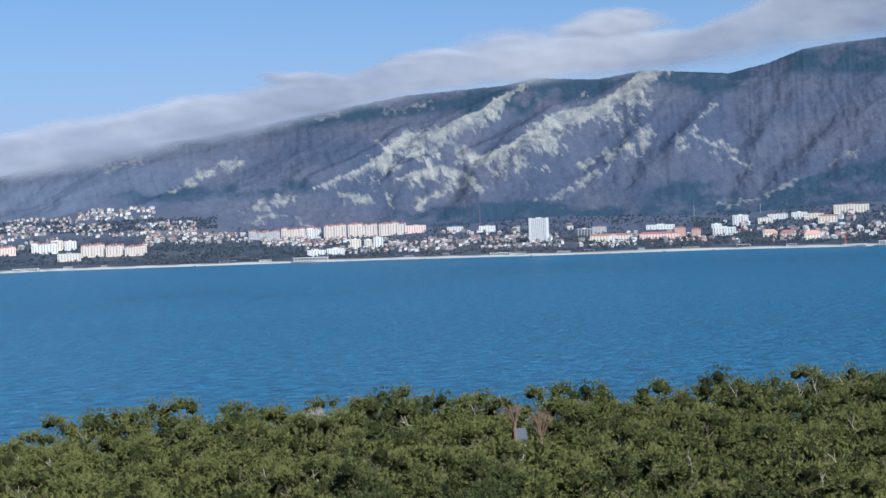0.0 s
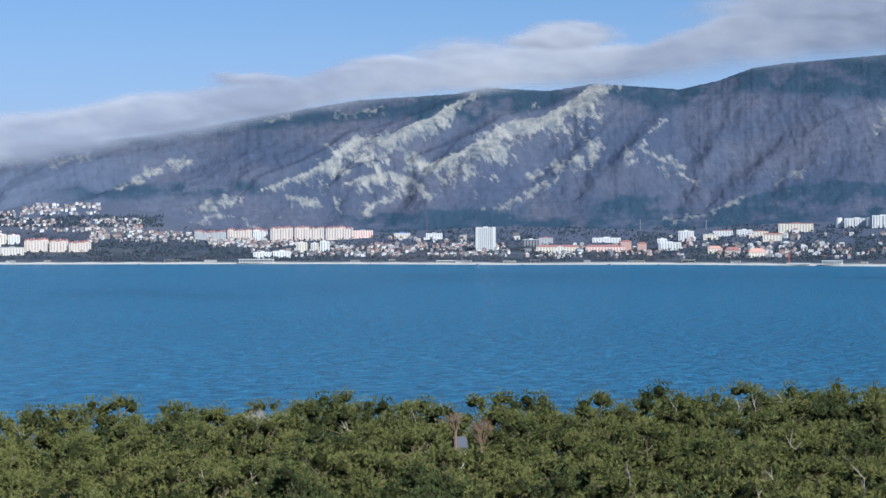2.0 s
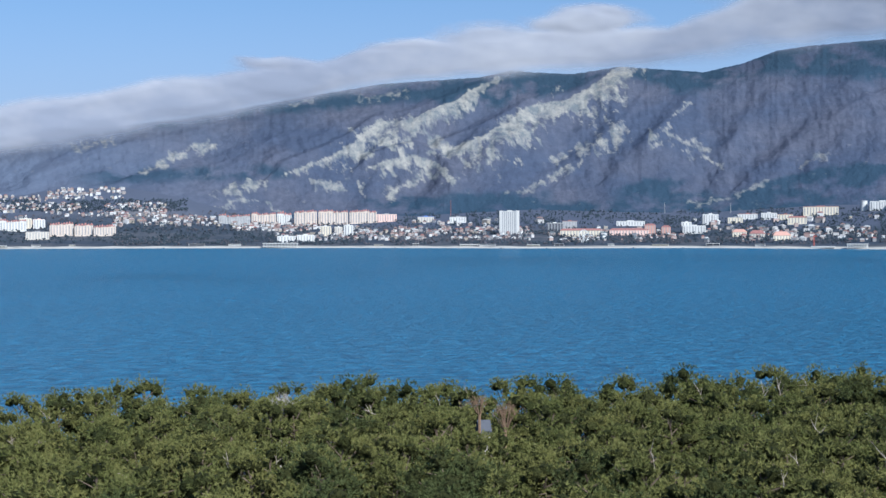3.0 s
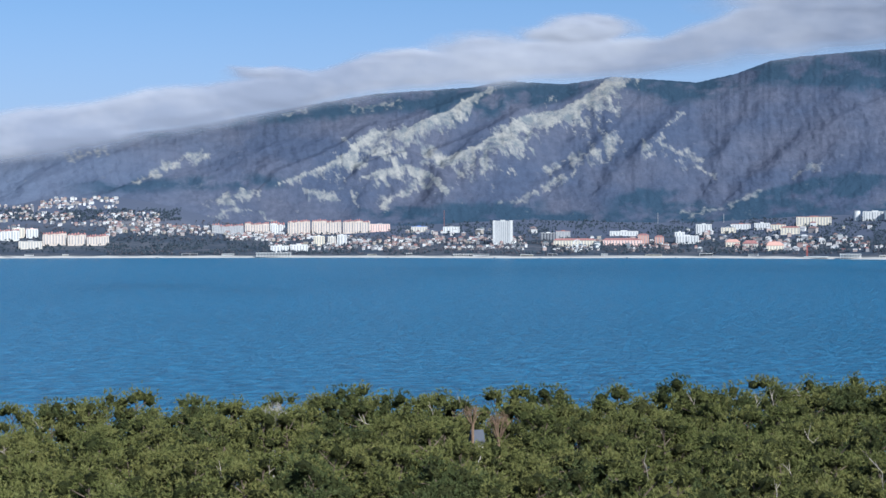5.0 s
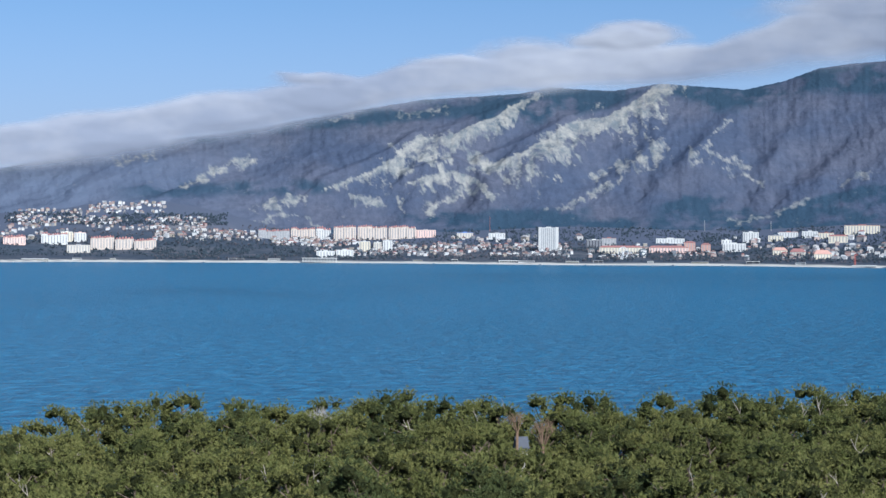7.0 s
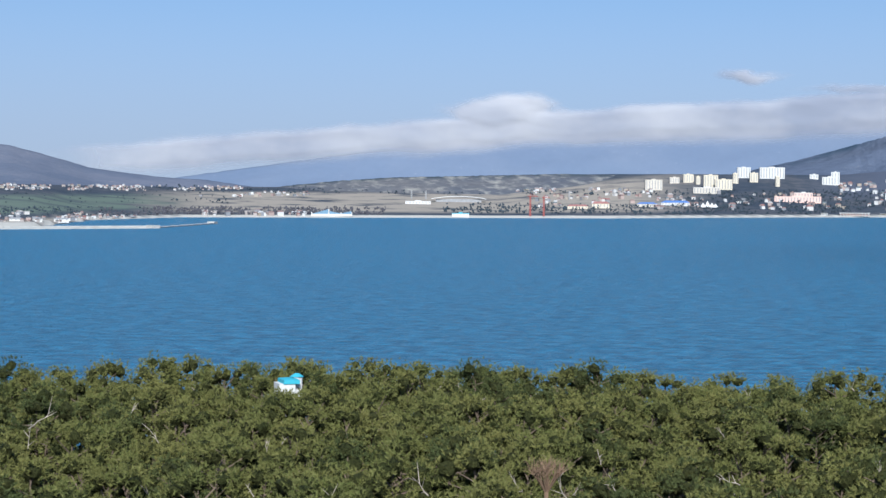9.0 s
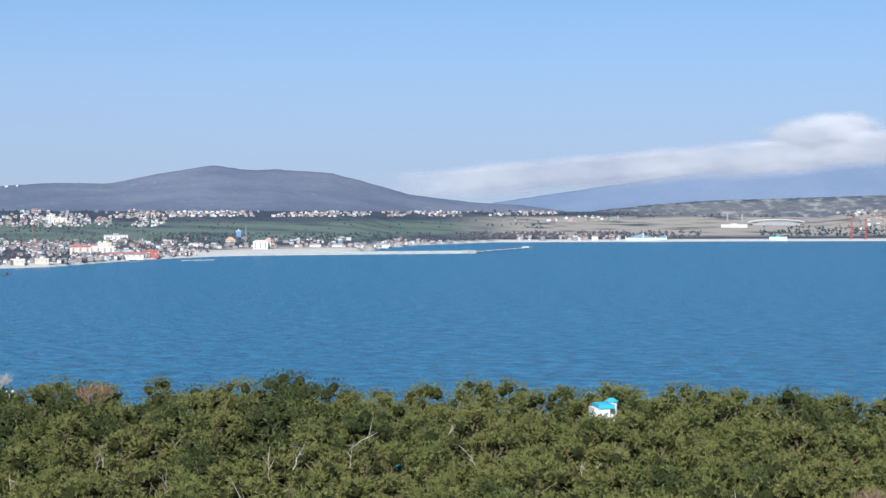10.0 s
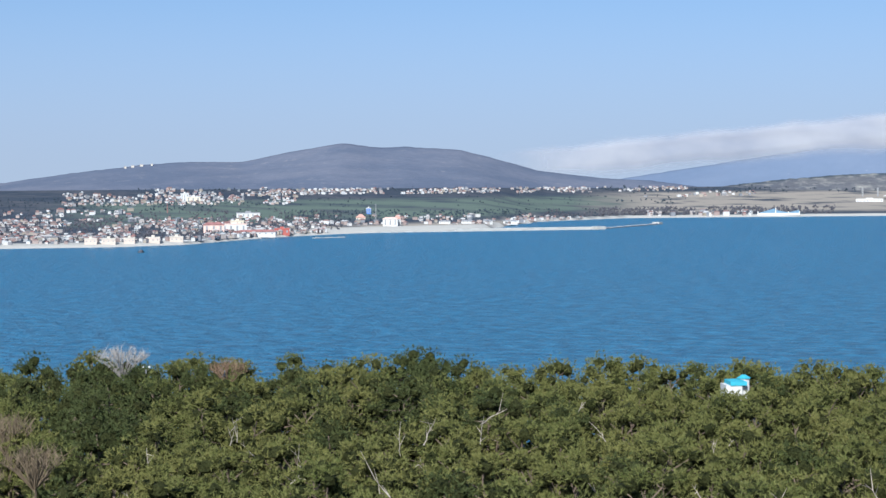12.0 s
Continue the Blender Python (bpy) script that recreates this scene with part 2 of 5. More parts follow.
def lattice(x, y, seed):
    """Smooth gradient noise over arrays, about -0.7 to 0.7."""
    xi, yi = np.floor(x), np.floor(y)
    fx, fy = x - xi, y - yi

    def corner(ix, iy, dx, dy):
        h = np.sin(ix * 127.1 + iy * 311.7 + seed * 74.7) * 43758.5453
        t = (h - np.floor(h)) * 2 * np.pi
        return np.cos(t) * dx + np.sin(t) * dy

    u, v = fx * fx * fx * (fx * (fx * 6 - 15) + 10), fy * fy * fy * (fy * (fy * 6 - 15) + 10)
    top = corner(xi, yi, fx, fy) * (1 - u) + corner(xi + 1, yi, fx - 1, fy) * u
    low = corner(xi, yi + 1, fx, fy - 1) * (1 - u) + corner(xi + 1, yi + 1, fx - 1, fy - 1) * u
    return top * (1 - v) + low * v


def fbm2(x, y, seed=0.0, octaves=4, gain=0.55):
    out, amp = 0.0, 1.0
    for k in range(octaves):
        out = out + amp * lattice(x * 2.03 ** k, y * 2.03 ** k, seed + 3.7 * k)
        amp *= gain
    return out


# ---- the lie of the land, by bearing (degrees to the left of straight ahead) and distance ----
SHORE = (-60, 2900, -15, 3100, -8, 3320, -2, 3300, 4, 3475, 9.5, 3520, 15, 3600, 22.5, 3270, 28, 2960, 38, 2830, 43, 2780, 46, 2500, 48, 1985, 52.7, 1869, 55.2, 1740, 58.3, 1520, 60.8, 1478, 64.5, 1480, 80, 1400, 100, 1200)
CANOPY = (-180, 28.4, -40, 30.0, -20, 31.0, -15, 30.7, -10, 29.2, -5, 28.5, 0, 28.2, 8, 28.3, 12, 27.9, 15, 27.5, 23, 25.9, 30, 26.45, 36, 27.05, 43, 26.75, 50, 27.5, 56, 27.4, 64, 27.6, 80, 26.9, 180, 28.4)
EDGE = 172.0      # how far the pine wood reaches


def land(a, r):
    """Height of the ground."""
    d = ip(a, SHORE)
    s = r - d
    near = 16.0 + (ip(a, CANOPY) - 28.5) * np.clip((r - 20) / 55, 0, 1)
    front = np.clip((r - EDGE - 15) / 120, 0, 1)
    z = near * (1 - front * front * (3 - 2 * front)) - 7 * front
    g = np.clip((a - 22) / 10, 0, 1)
    steep = 4 + s * 0.040 + (np.maximum(s, 0) / 100) ** 2 * 0.60
    gentle = 3 + s * 0.020 + (np.maximum(s, 0) / 100) ** 2 * 0.12
    k1, k2 = np.clip((a - 6) / 6, 0, 1), np.clip((21 - a) / 8, 0, 1)
    climb = k1 * k1 * (3 - 2 * k1) * k2 * k2 * (3 - 2 * k2)
    far = np.minimum(steep * (1 - g) + np.minimum(gentle, 55) * g, 95) + climb * 75 * np.clip((s - 280) / 450, 0, 1)
    return np.where(s > -60, np.maximum(np.where(s > 0, far, -7 + 10 * np.clip((s + 60) / 60, 0, 1)), -7), z)


def spot(a, e):
    """Where the line of sight at bearing a and elevation e (degrees) from the lookout comes down on the far land: distance, height."""
    r = np.arange(float(ip(a, SHORE)) + 2, 4700, 4.0)
    z = land(a, r)
    hit = EYE + r * math.tan(radians(e)) <= z
    k = int(np.argmax(hit)) if hit.any() else len(r) - 1
    return float(r[k]), float(z[k])


def at(a, r):
    return -math.sin(radians(a)) * r, math.cos(radians(a)) * r


def polar_sheet(name, azs, dists, height, material, attrs):
    """A sheet over bearings x distances; height(a, r) and every attrs entry take arrays."""
    A, R = np.meshgrid(azs, np.arange(dists), indexing="ij") if isinstance(dists, int) else np.meshgrid(azs, dists, indexing="ij")
    Z = height(A, R)
    V = np.stack([-np.sin(np.radians(A)) * R, np.cos(np.radians(A)) * R, Z], -1).reshape(-1, 3)
    me = mesh_from(name, V, grid_faces(*A.shape), [material], {k: f(A, R, Z).ravel() for k, f in attrs.items()}, True)
    return new(name, me)


def box_fade(x, lo, hi, soft):
    return np.clip((x - lo) / soft + 0.5, 0, 1) * np.clip((hi - x) / soft + 0.5, 0, 1)


def sight(r, z):
    return np.degrees(np.arctan2(z - EYE, r))


azs = np.concatenate([np.arange(-180, -30, 5), np.arange(-30, 85, 0.5), np.arange(85, 180.1, 5)])
dists = np.concatenate([np.array([0, 30, 60, 90, 120, 150, 170, 185, 200, 215, 230, 250, 270, 300, 320, 500, 900, 1300]), np.arange(1380, 4000, 22), np.arange(4000, 4960, 60)])
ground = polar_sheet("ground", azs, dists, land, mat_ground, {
    "sand": lambda a, r, z: box_fade(r - ip(a, SHORE), -40, ip(a, (-20, 5, 20, 7, 28, 30, 46, 35, 48, 90, 54, 90, 58, 14, 80, 14)), 12),
    "litter": lambda a, r, z: np.clip((320 - r) / 40, 0, 1),
    "hazed_upland": lambda a, r, z: np.clip((22 - a) / 3, 0, 1) * np.clip((r - ip(a, SHORE) - 420) / 160, 0, 1),
    "green": lambda a, r, z: box_fade(a, 43, 62, 3) * box_fade(r - ip(a, SHORE), 330, 1000, 120),
    "straw": lambda a, r, z: np.maximum(box_fade(a, 26, 43.5, 3) * box_fade(r - ip(a, SHORE), 170, 1150, 120), np.maximum(box_fade(a, 46, 55, 2) * box_fade(r - ip(a, SHORE), 10, 170, 60), box_fade(a, 9.3, 11.7, 0.8) * box_fade(sight(r, z), 0.36, 0.62, 0.15))),
})
tagged(ground, "wide coastal land with beach, dry fields and wooded ground", "ground", kind="structure")

def wind_dark(a, r, z):
    """Long dark patches where gusts ruffle the bay."""
    torn = 0.6 + 0.9 * fbm2(a * 0.22, r / 260, 61.0, 4)
    one = box_fade(a, 3.5, 25, 7) * box_fade(r + 14 * (a - 14), 1220, 1600, 300)
    two = box_fade(a, -40, 3, 6) * box_fade(r, 1800, 2500, 500)
    return np.clip((one + 0.9 * two) * torn, 0, 1)


sea = polar_sheet("water", np.concatenate([np.arange(-180, -30, 5), np.arange(-30, 85, 0.75), np.arange(85, 180.1, 5)]), np.concatenate([np.array([150, 200, 250, 330, 500, 800, 950]), np.arange(1000, 3000, 50), np.array([3000, 3400, 4200, 4900])]), lambda a, r: 0 * r, mat_sea, {"gust": wind_dark})
tagged(sea, "choppy deep blue bay water with darker wind streaks", "sea", kind="structure")

# ---- mountains ----
RIDGE = (-45, 5.6, -25, 6.6, -15.1, 6.27, -12, 6.08, -10.9, 5.95, -9.7, 5.53, -8.4, 5.26, -7, 5.38, -5.5, 5.50, -3.9, 5.26, -2.6, 5.33, -1.7, 5.40, -0.7, 5.18, 2.8, 4.95, 5.2, 4.55, 9.5, 3.75, 14, 3.2, 18.6, 2.05, 22, 1.12, 25, 0.45, 30, -0.5, 34, -1.4)
FARRIDGE = (-10, 3.0, 10, 2.7, 18, 2.45, 23, 2.25, 28, 2.15, 33.8, 1.8, 37.7, 1.25, 42.8, 0.5, 45, 0.15, 50, -0.1, 56, -0.4)
HILL = (36, -0.9, 40, 0.05, 42.2, 0.36, 44, 0.47, 46.1, 0.74, 47.7, 1.20, 48.9, 1.50, 50.7, 1.62, 51.7, 1.59, 52.9, 1.77, 54.6, 1.49, 56.4, 1.13, 58.3, 1.14, 59.8, 1.05, 62.3, 0.76, 64.5, 0.45, 70, 0.1, 80, -0.6)
TERRACE = (20, -1.2, 23, -0.2, 24.6, 0.22, 27.1, 0.62, 29.9, 0.66, 33.8, 0.55, 35.8, 0.50, 37.7, 0.36, 39.1, 0.22, 41.7, -0.1, 44, -0.5)

# crest lines of the spurs: bearing, elevation, width of the face below (degrees)
LONG_SPURS = [
    ((-5.59, 5.56, 1.05), (-4.85, 5.05, 1.4), (-4.36, 4.74, 1.4), (-3.77, 4.36, 0.9), (-2.88, 4.25, 1.23), (-2.29, 4.07, 1.42), (-1.7, 3.62, 1.54), (-1.11, 3.32, 1.38), (-0.32, 2.93, 1.09), (0.67, 2.57, 0.28)),
    ((-1.3, 5.17, 0.2), (-0.32, 4.66, 0.47), (0.28, 4.34, 0.91), (0.97, 4.07, 1.0), (1.66, 3.71, 0.95), (2.65, 3.6, 1.34), (3.24, 3.36, 1.3), (3.83, 2.85, 0.99), (4.61, 2.42, 0.59), (6.18, 1.82, 0.16)),
    ((0.28, 1.59, 0.24), (0.87, 2.18, 0.47), (1.66, 2.49, 0.79), (2.55, 2.3, 0.71), (3.24, 2.04, 0.24)),
]
SCARS = [
    ((5.16, 1.55, 0.16), (4.71, 1.51, 0.32), (4.12, 1.31, 0.28)),
    ((3.57, 1.51, 0.18), (3.51, 1.11, 0.18)),
    ((2.55, 1.11, 0.24), (1.86, 1.51, 0.32), (1.36, 1.65, 0.16)),
    ((8.61, 1.11, 0.2), (7.74, 1.31, 0.28), (6.67, 1.47, 0.12)),
    ((8.51, 0.6, 0.2), (7.74, 0.96, 0.28), (7.15, 0.92, 0.1), (6.18, 0.56, 0.06)),
    ((11.1, 1.9, 0.16), (10.24, 2.3, 0.24), (9.48, 2.65, 0.24), (8.47, 2.85, 0.2)),
    ((-7.89, 4.25, 0.06), (-7.19, 3.52, 0.12), (-6.57, 2.85, 0.14)),
    ((-6.45, 2.81, 0.12), (-7.19, 2.83, 0.18), (-8.16, 2.38, 0.16), (-9.03, 1.98, 0.1)),
    ((-6.8, 3.28, 0.24), (-7.78, 2.93, 0.24), (-8.74, 2.53, 0.12)),
    ((-3.08, 2.3, 0.14), (-4.06, 2.53, 0.32), (-5.44, 3.09, 0.51)),
    ((-4.26, 2.18, 0.24), (-3.47, 1.84, 0.16), (-2.59, 1.39, 0.12)),
    ((1.86, 1.94, 0.2), (0.28, 1.63, 0.12)),
    ((2.84, 3.56, 0.12), (1.26, 3.28, 0.4), (0.28, 2.53, 0.32)),
]
THIN_SCARS = [
    ((-14.76, 3.28, 0.28), (-15.13, 3.91, 0.43), (-15.72, 4.7, 0.4)),
    ((13.36, 2.69, 0.24), (11.95, 2.93, 0.28)),
    ((3.83, 4.34, 0.2), (2.05, 4.6, 0.24)),
    ((-1.5, 1.15, 0.16), (-2.49, 1.31, 0.2)),
    ((-4.65, 2.73, 0.4), (-5.73, 3.28, 0.28)),
    ((-11.61, 1.94, 0.12), (-12.75, 2.53, 0.2)),
    ((5.98, 4.23, 0.16), (5.2, 4.38, 0.16)),
    ((-7.78, 0.66, 0.1), (-9.32, 0.96, 0.16), (-10.66, 1.55, 0.1)),
]
SHOULDERS = [
    ((-9.36, 5.05, 0.59), (-7.97, 4.4, 0.89), (-6.57, 2.85, 0.99), (-5.44, 1.94, 0.4)),
    ((-13.87, 4.21, 0.59), (-11.99, 3.03, 1.19), (-9.9, 1.55, 0.79)),
    ((4.42, 4.58, 0.4), (6.96, 3.95, 0.79), (9.86, 3.52, 0.99), (12.33, 2.44, 0.89), (14.76, 1.55, 0.4)),
    ((6.18, 3.12, 0.4), (7.93, 2.14, 0.79), (10.43, 1.65, 0.59)),
    ((1.66, 4.5, 0.4), (4.42, 3.32, 0.89), (6.76, 2.14, 0.79)),
    ((-6.61, 4.89, 0.4), (-5.63, 3.52, 0.79), (-3.87, 1.94, 0.59)),
    ((-10.66, 5.87, 0.4), (-10.09, 4.11, 0.79), (-9.13, 2.34, 0.59)),
]


def face_field(A, E, line, back=0.09):
    """How far below a crest line a point lies, as a share of the face's width; past 1 it is off the face. The far side falls off at once."""
    out = np.full_like(A, 9.0)
    for (a0, e0, w0), (a1, e1, w1) in zip(line, line[1:]):
        da, de = a1 - a0, e1 - e0
        k = np.clip(((A - a0) * da + (E - e0) * de) / (da ** 2 + de ** 2), 0, 1)
        oa, oe = A - a0 - k * da, E - e0 - k * de
        w = w0 + k * (w1 - w0)
        above = (oa * -de + oe * da) * (1 if da > 0 else -1) > 0
        out = np.minimum(out, np.hypot(oa, oe) / np.where(above, np.minimum(back, w), w))
    return out


def bare_ground(A, E):
    """Pale grass and scree: whole along the crests, in ribs further down, in scraps elsewhere."""
    wa, we = fbm2(A * 2.2, E * 2.2, 2.0), fbm2(A * 2.2, E * 2.2, 9.0)
    rib = fbm2((A - 0.42 * E) * 3.2 + 0.6 * wa, E * 1.3, 6.0, 6, 0.68)
    blot = fbm2(A * 1.5, E * 1.9, 16.0)
    out = np.zeros_like(A)
    for line in LONG_SPURS:
        d = face_field(A + 0.08 * wa, E + 0.05 * we, line)
        out = np.maximum(out, np.clip(1.12 - 1.5 * d + 1.6 * rib * np.clip(0.2 + 1.2 * d, 0, 1) + 0.7 * blot, 0, 1) * np.clip((1.4 - d) / 0.5, 0, 1))
    for lines, most in ((SCARS, 0.74), (THIN_SCARS, 0.55)):
        for line in lines:
            d = face_field(A + 0.30 * wa, E + 0.22 * we, line, 9.0)
            out = np.maximum(out, most * np.clip(1.0 - 1.15 * d + 1.2 * rib, 0, 1))
    return np.clip(out + 0.25 * np.clip(fbm2(A * 4, E * 5, 23.0), 0, 1) * (E < 3.2), 0, 1)


def range_mesh(name, azs, crest, r0, r1, rows, back, rough, material, pine, spurs=False, shape=1.25, seed=0.0, scrap=0.0):
    """A mountain range: from its foot at r0 up to the crest at r1 (whose skyline is crest), with gullies, and down again behind it."""
    U = np.concatenate([np.linspace(0, 1, rows), np.linspace(1.02, 1.0 + back, 6)])
    A, U = np.meshgrid(azs, U, indexing="ij")
    if r0 is None:
        r0 = ip(A, (-45, 4080, -9, 4080, -4, 4130, 5, 4170, 10, 4230, 21, 4280, 34, 4280))
    R = r0 + (r1 - r0) * U
    up = np.clip(U, 0, 1)
    top = EYE + r1 * np.tan(np.radians(ip(A, crest) + 0.022 * fbm2(A * 5.0, A * 0 + seed, seed, 5, 0.75)))
    foot = land(A, np.zeros_like(A) + r0) - 12
    tall = np.clip((top - foot) / 300, 0, 1)
    top = np.where(top < foot, foot - 30, top)
    Z = foot + (top - foot) * up ** shape
    swing = np.sin(np.pi * up ** 1.1)
    Z = Z + tall * rough * swing * (1.3 * fbm2((A + 4.0 * up) * 0.30 + seed, up * 1.6, seed, 3) + 0.11 * fbm2((A - 1.2 * up) * 1.6, up * 4, seed + 5, 4))
    Z = Z + tall * rough * 0.12 * swing * fbm2(A * 3.1, up * 5, seed + 9)
    Z = np.where(U > 1, Z - (U - 1) * (r1 - r0) * 0.5, Z)
    E = sight(R, Z)
    bare = scrap * np.clip(0.35 + 1.3 * fbm2(A * 2.6, E * 7.0, seed + 2, 5), 0, 1)
    if spurs:
        lift = np.zeros_like(A)
        for line, amp in [(q, 36) for q in LONG_SPURS] + [(q, 14) for q in SHOULDERS]:
            d = face_field(A, E, [(a, e, max(1.1, w * 1.5)) for a, e, w in line], 0.62)
            lift = np.maximum(lift, amp * np.clip(1 - d, 0, 1) ** 1.2)
        Z = Z + lift * np.sin(np.pi * up) ** 0.7
        E = sight(R, Z)
        bare = bare_ground(A, E)
        rib = fbm2((A - 0.42 * E) * 3.4, E * 0.75, 6.0, 4)
        Z = Z + 2.5 * rib * np.sin(np.pi * up)
    V = np.stack([-np.sin(np.radians(A)) * R, np.cos(np.radians(A)) * R, Z], -1).reshape(-1, 3)
    me = mesh_from(name, V, grid_faces(*A.shape), [material], {"bare": bare.ravel(), "haze_pale": (np.clip((A - 7) / 8, 0, 1) * np.clip(0.8 + 0.5 * fbm2(A * 0.9, E * 1.4, 51.0), 0, 1) * spurs).ravel(), "pine": pine(A, E, up).ravel()}, True)
    return new(name, me)


def mountain_pine(a, e, u):
    """Dark pine stands: along the crest, in wedges over the town and in bands on the long slope."""
    ragged = 0.16 * fbm2(a * 1.8, e * 2.4, 41.0)
    edge = lambda v, soft: np.clip(v / soft + 0.5, 0, 1)
    e = e + ragged
    deep = ip(a, (-20, 1.7, -15, 1.5, -12, 1.0, -9.4, 0.5, -7.5, 0.8, -6.2, 0.35, -5.0, 0.05, -4.2, 0.45, -3.2, 0.75, -1.6, 1.15, -0.2, 1.25, 1.2, 0.65, 3.5, 0.65, 6, 0.45, 9, 0.2, 20, 0.1))
    crown = edge(e - ip(a, RIDGE) + deep, 0.25)
    right = edge(ip(a, (-25, 1.9, -15.5, 1.95, -13.6, 2.1, -12.2, 1.94, -11, 1.65, -10, 1.25, -8.6, 0.9, -7.5, 0.4)) - e, 0.12)
    wedge = box_fade(a, -8.7, -5.4, 0.8) * box_fade(e, 0.95, ip(a, (-8.7, 1.15, -7.6, 1.6, -6.4, 1.62, -5.4, 1.3)), 0.12)
    band = box_fade(a, 5.6, 12.8, 1.6) * box_fade(e - (a - 9) * -0.03, 1.62, 2.05, 0.25) * 0.9
    patch = box_fade(a, 0.7, 3.4, 0.6) * box_fade(e, 0.62, 1.0, 0.15) + box_fade(a, -3.0, 0.6, 0.8) * box_fade(e, 0.5, 1.15, 0.2)
    low = edge(ip(a, (-16, 0.9, -6, 0.95, -3, 0.75, 2, 0.45, 8, 0.4, 20, 0.4)) - e, 0.2)
    return np.clip(crown + right + wedge + band + patch + low, 0, 1)


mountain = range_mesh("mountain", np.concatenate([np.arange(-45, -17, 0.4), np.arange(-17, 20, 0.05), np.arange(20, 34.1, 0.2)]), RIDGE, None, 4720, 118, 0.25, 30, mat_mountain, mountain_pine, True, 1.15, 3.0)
tagged(mountain, "long mountain range of bare winter woods with pale grassy spurs", "mountain", kind="structure")
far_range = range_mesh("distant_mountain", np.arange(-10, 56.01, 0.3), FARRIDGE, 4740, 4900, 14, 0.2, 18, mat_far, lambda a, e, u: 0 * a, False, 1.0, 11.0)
tagged(far_range, "hazy blue mountain range far behind the bay", "mountain", kind="structure")
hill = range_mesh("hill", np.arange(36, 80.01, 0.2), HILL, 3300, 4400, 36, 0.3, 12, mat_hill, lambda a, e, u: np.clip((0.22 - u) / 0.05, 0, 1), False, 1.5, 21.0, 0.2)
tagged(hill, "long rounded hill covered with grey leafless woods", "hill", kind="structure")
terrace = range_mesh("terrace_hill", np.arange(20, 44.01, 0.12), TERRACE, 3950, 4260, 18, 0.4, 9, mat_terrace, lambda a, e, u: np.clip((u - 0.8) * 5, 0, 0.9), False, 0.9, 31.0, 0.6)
tagged(terrace, "low scrubby terrace with a dark wooded rim", "hill", kind="structure")

# ---- clouds lying on the crest ----
CLOUD_TOP = (-22, 8.6, -15.5, 8.5, -10.2, 8.1, -8.2, 7.35, -7.2, 6.95, -6.0, 6.95, -2.7, 6.95, -1.3, 6.75, 1.7, 6.5, 3.2, 6.35, 4.4, 5.95, 5.2, 5.7, 6.4, 5.7, 8.6, 5.35, 10.5, 5.2, 12.5, 4.72, 15.5, 4.25, 18, 3.75, 20, 3.5, 24, 3.3, 28, 3.05, 32, 2.75, 36, 2.5, 39, 2.25, 43, 1.9, 48, 1.5)
CLOUD_LOW = (-22, 5.9, -15, 6.2, -11, 5.85, -5, 5.4, 0, 5.2, 3, 4.92, 6, 4.32, 9.5, 3.6, 12, 3.1, 15, 2.65, 19, 2.1, 23, 1.9, 28, 1.8, 34, 1.45, 38, 1.15, 43, 0.65, 48, 0.3)
CLOUD_BODY = (-22, 1.0, -12, 0.9, -9.5, 0.72, -5, 0.78, -1, 0.85, 2, 0.9, 5, 1.0, 20, 1.0, 30, 0.9, 36, 0.8, 39, 0.75, 43, 0.66, 46, 0.45, 49, 0.0)


# heaps and wisps: bearing, elevation, half width, half height, density
HEAPS = [(-4.3, 7.05, 1.9, 0.55, 1.3), (-14.0, 7.9, 5.0, 0.8, 1.1), (-1.0, 6.5, 2.5, 0.5, 0.7), (32.0, 2.75, 1.8, 0.62, 1.3), (30.4, 2.5, 1.6, 0.45, 1.0), (35.3, 2.05, 1.6, 0.3, 0.8),
         (23.4, 4.05, 1.4, 0.25, 0.7), (6.3, 5.55, 1.5, 0.25, 1.0), (1.6, 6.25, 1.6, 0.32, 0.9), (19.5, 3.55, 2.5, 0.2, 0.6), (42.0, 1.6, 3.0, 0.3, 0.35)]


def cloud_layer():
    """One layer of cloud in front of the crests; 'thick' says where it is dense."""
    A, E = np.meshgrid(np.arange(-24, 50, 0.2), np.arange(0.3, 9.9, 0.085), indexing="ij")
    warp = np.array([(fbm(a * 0.5, e * 1.1, 2.0, 5), fbm(a * 0.5, e * 1.1, 12.0, 5)) for a, e in zip(A.ravel(), E.ravel())])
    wa, we = warp[:, 0].reshape(A.shape), warp[:, 1].reshape(A.shape)
    lo, hi = ip(A, CLOUD_LOW) - 0.35, ip(A, CLOUD_TOP)
    K = (E + 0.10 * we - lo) / (hi - lo)
    thick = ip(A, CLOUD_BODY) * np.clip(K / 0.45, 0, 1) * np.clip((1.04 - K) / 0.22, 0, 1)
    for a, e, w, h, d in HEAPS:
        rim = np.hypot((A + 0.5 * wa - a) / w, (E + 0.22 * we - e) / h)
        thick = np.maximum(thick, d * np.clip(1.35 - rim, 0, 1))
    # the bank swells towards the bay where it is dense
    R = 4560.0 - 9.0 * np.clip(thick, 0, 1.2) - 3.0 * wa * np.clip(thick, 0, 1)
    V = np.stack([-np.sin(np.radians(A)) * R, np.cos(np.radians(A)) * R, EYE + R * np.tan(np.radians(E))], -1).reshape(-1, 3)
    ob = new("cloud_bank", mesh_from("cloud_bank", V, grid_faces(*A.shape), [mat_cloud], {"thick": thick.ravel()}, True))
    ob.visible_shadow = False
    return tagged(ob, "soft white cloud bank spilling over the mountain crest", "cloud", kind="stuff")


cloud_layer()


# ---- pine wood ----
rng = np.random.default_rng(7)


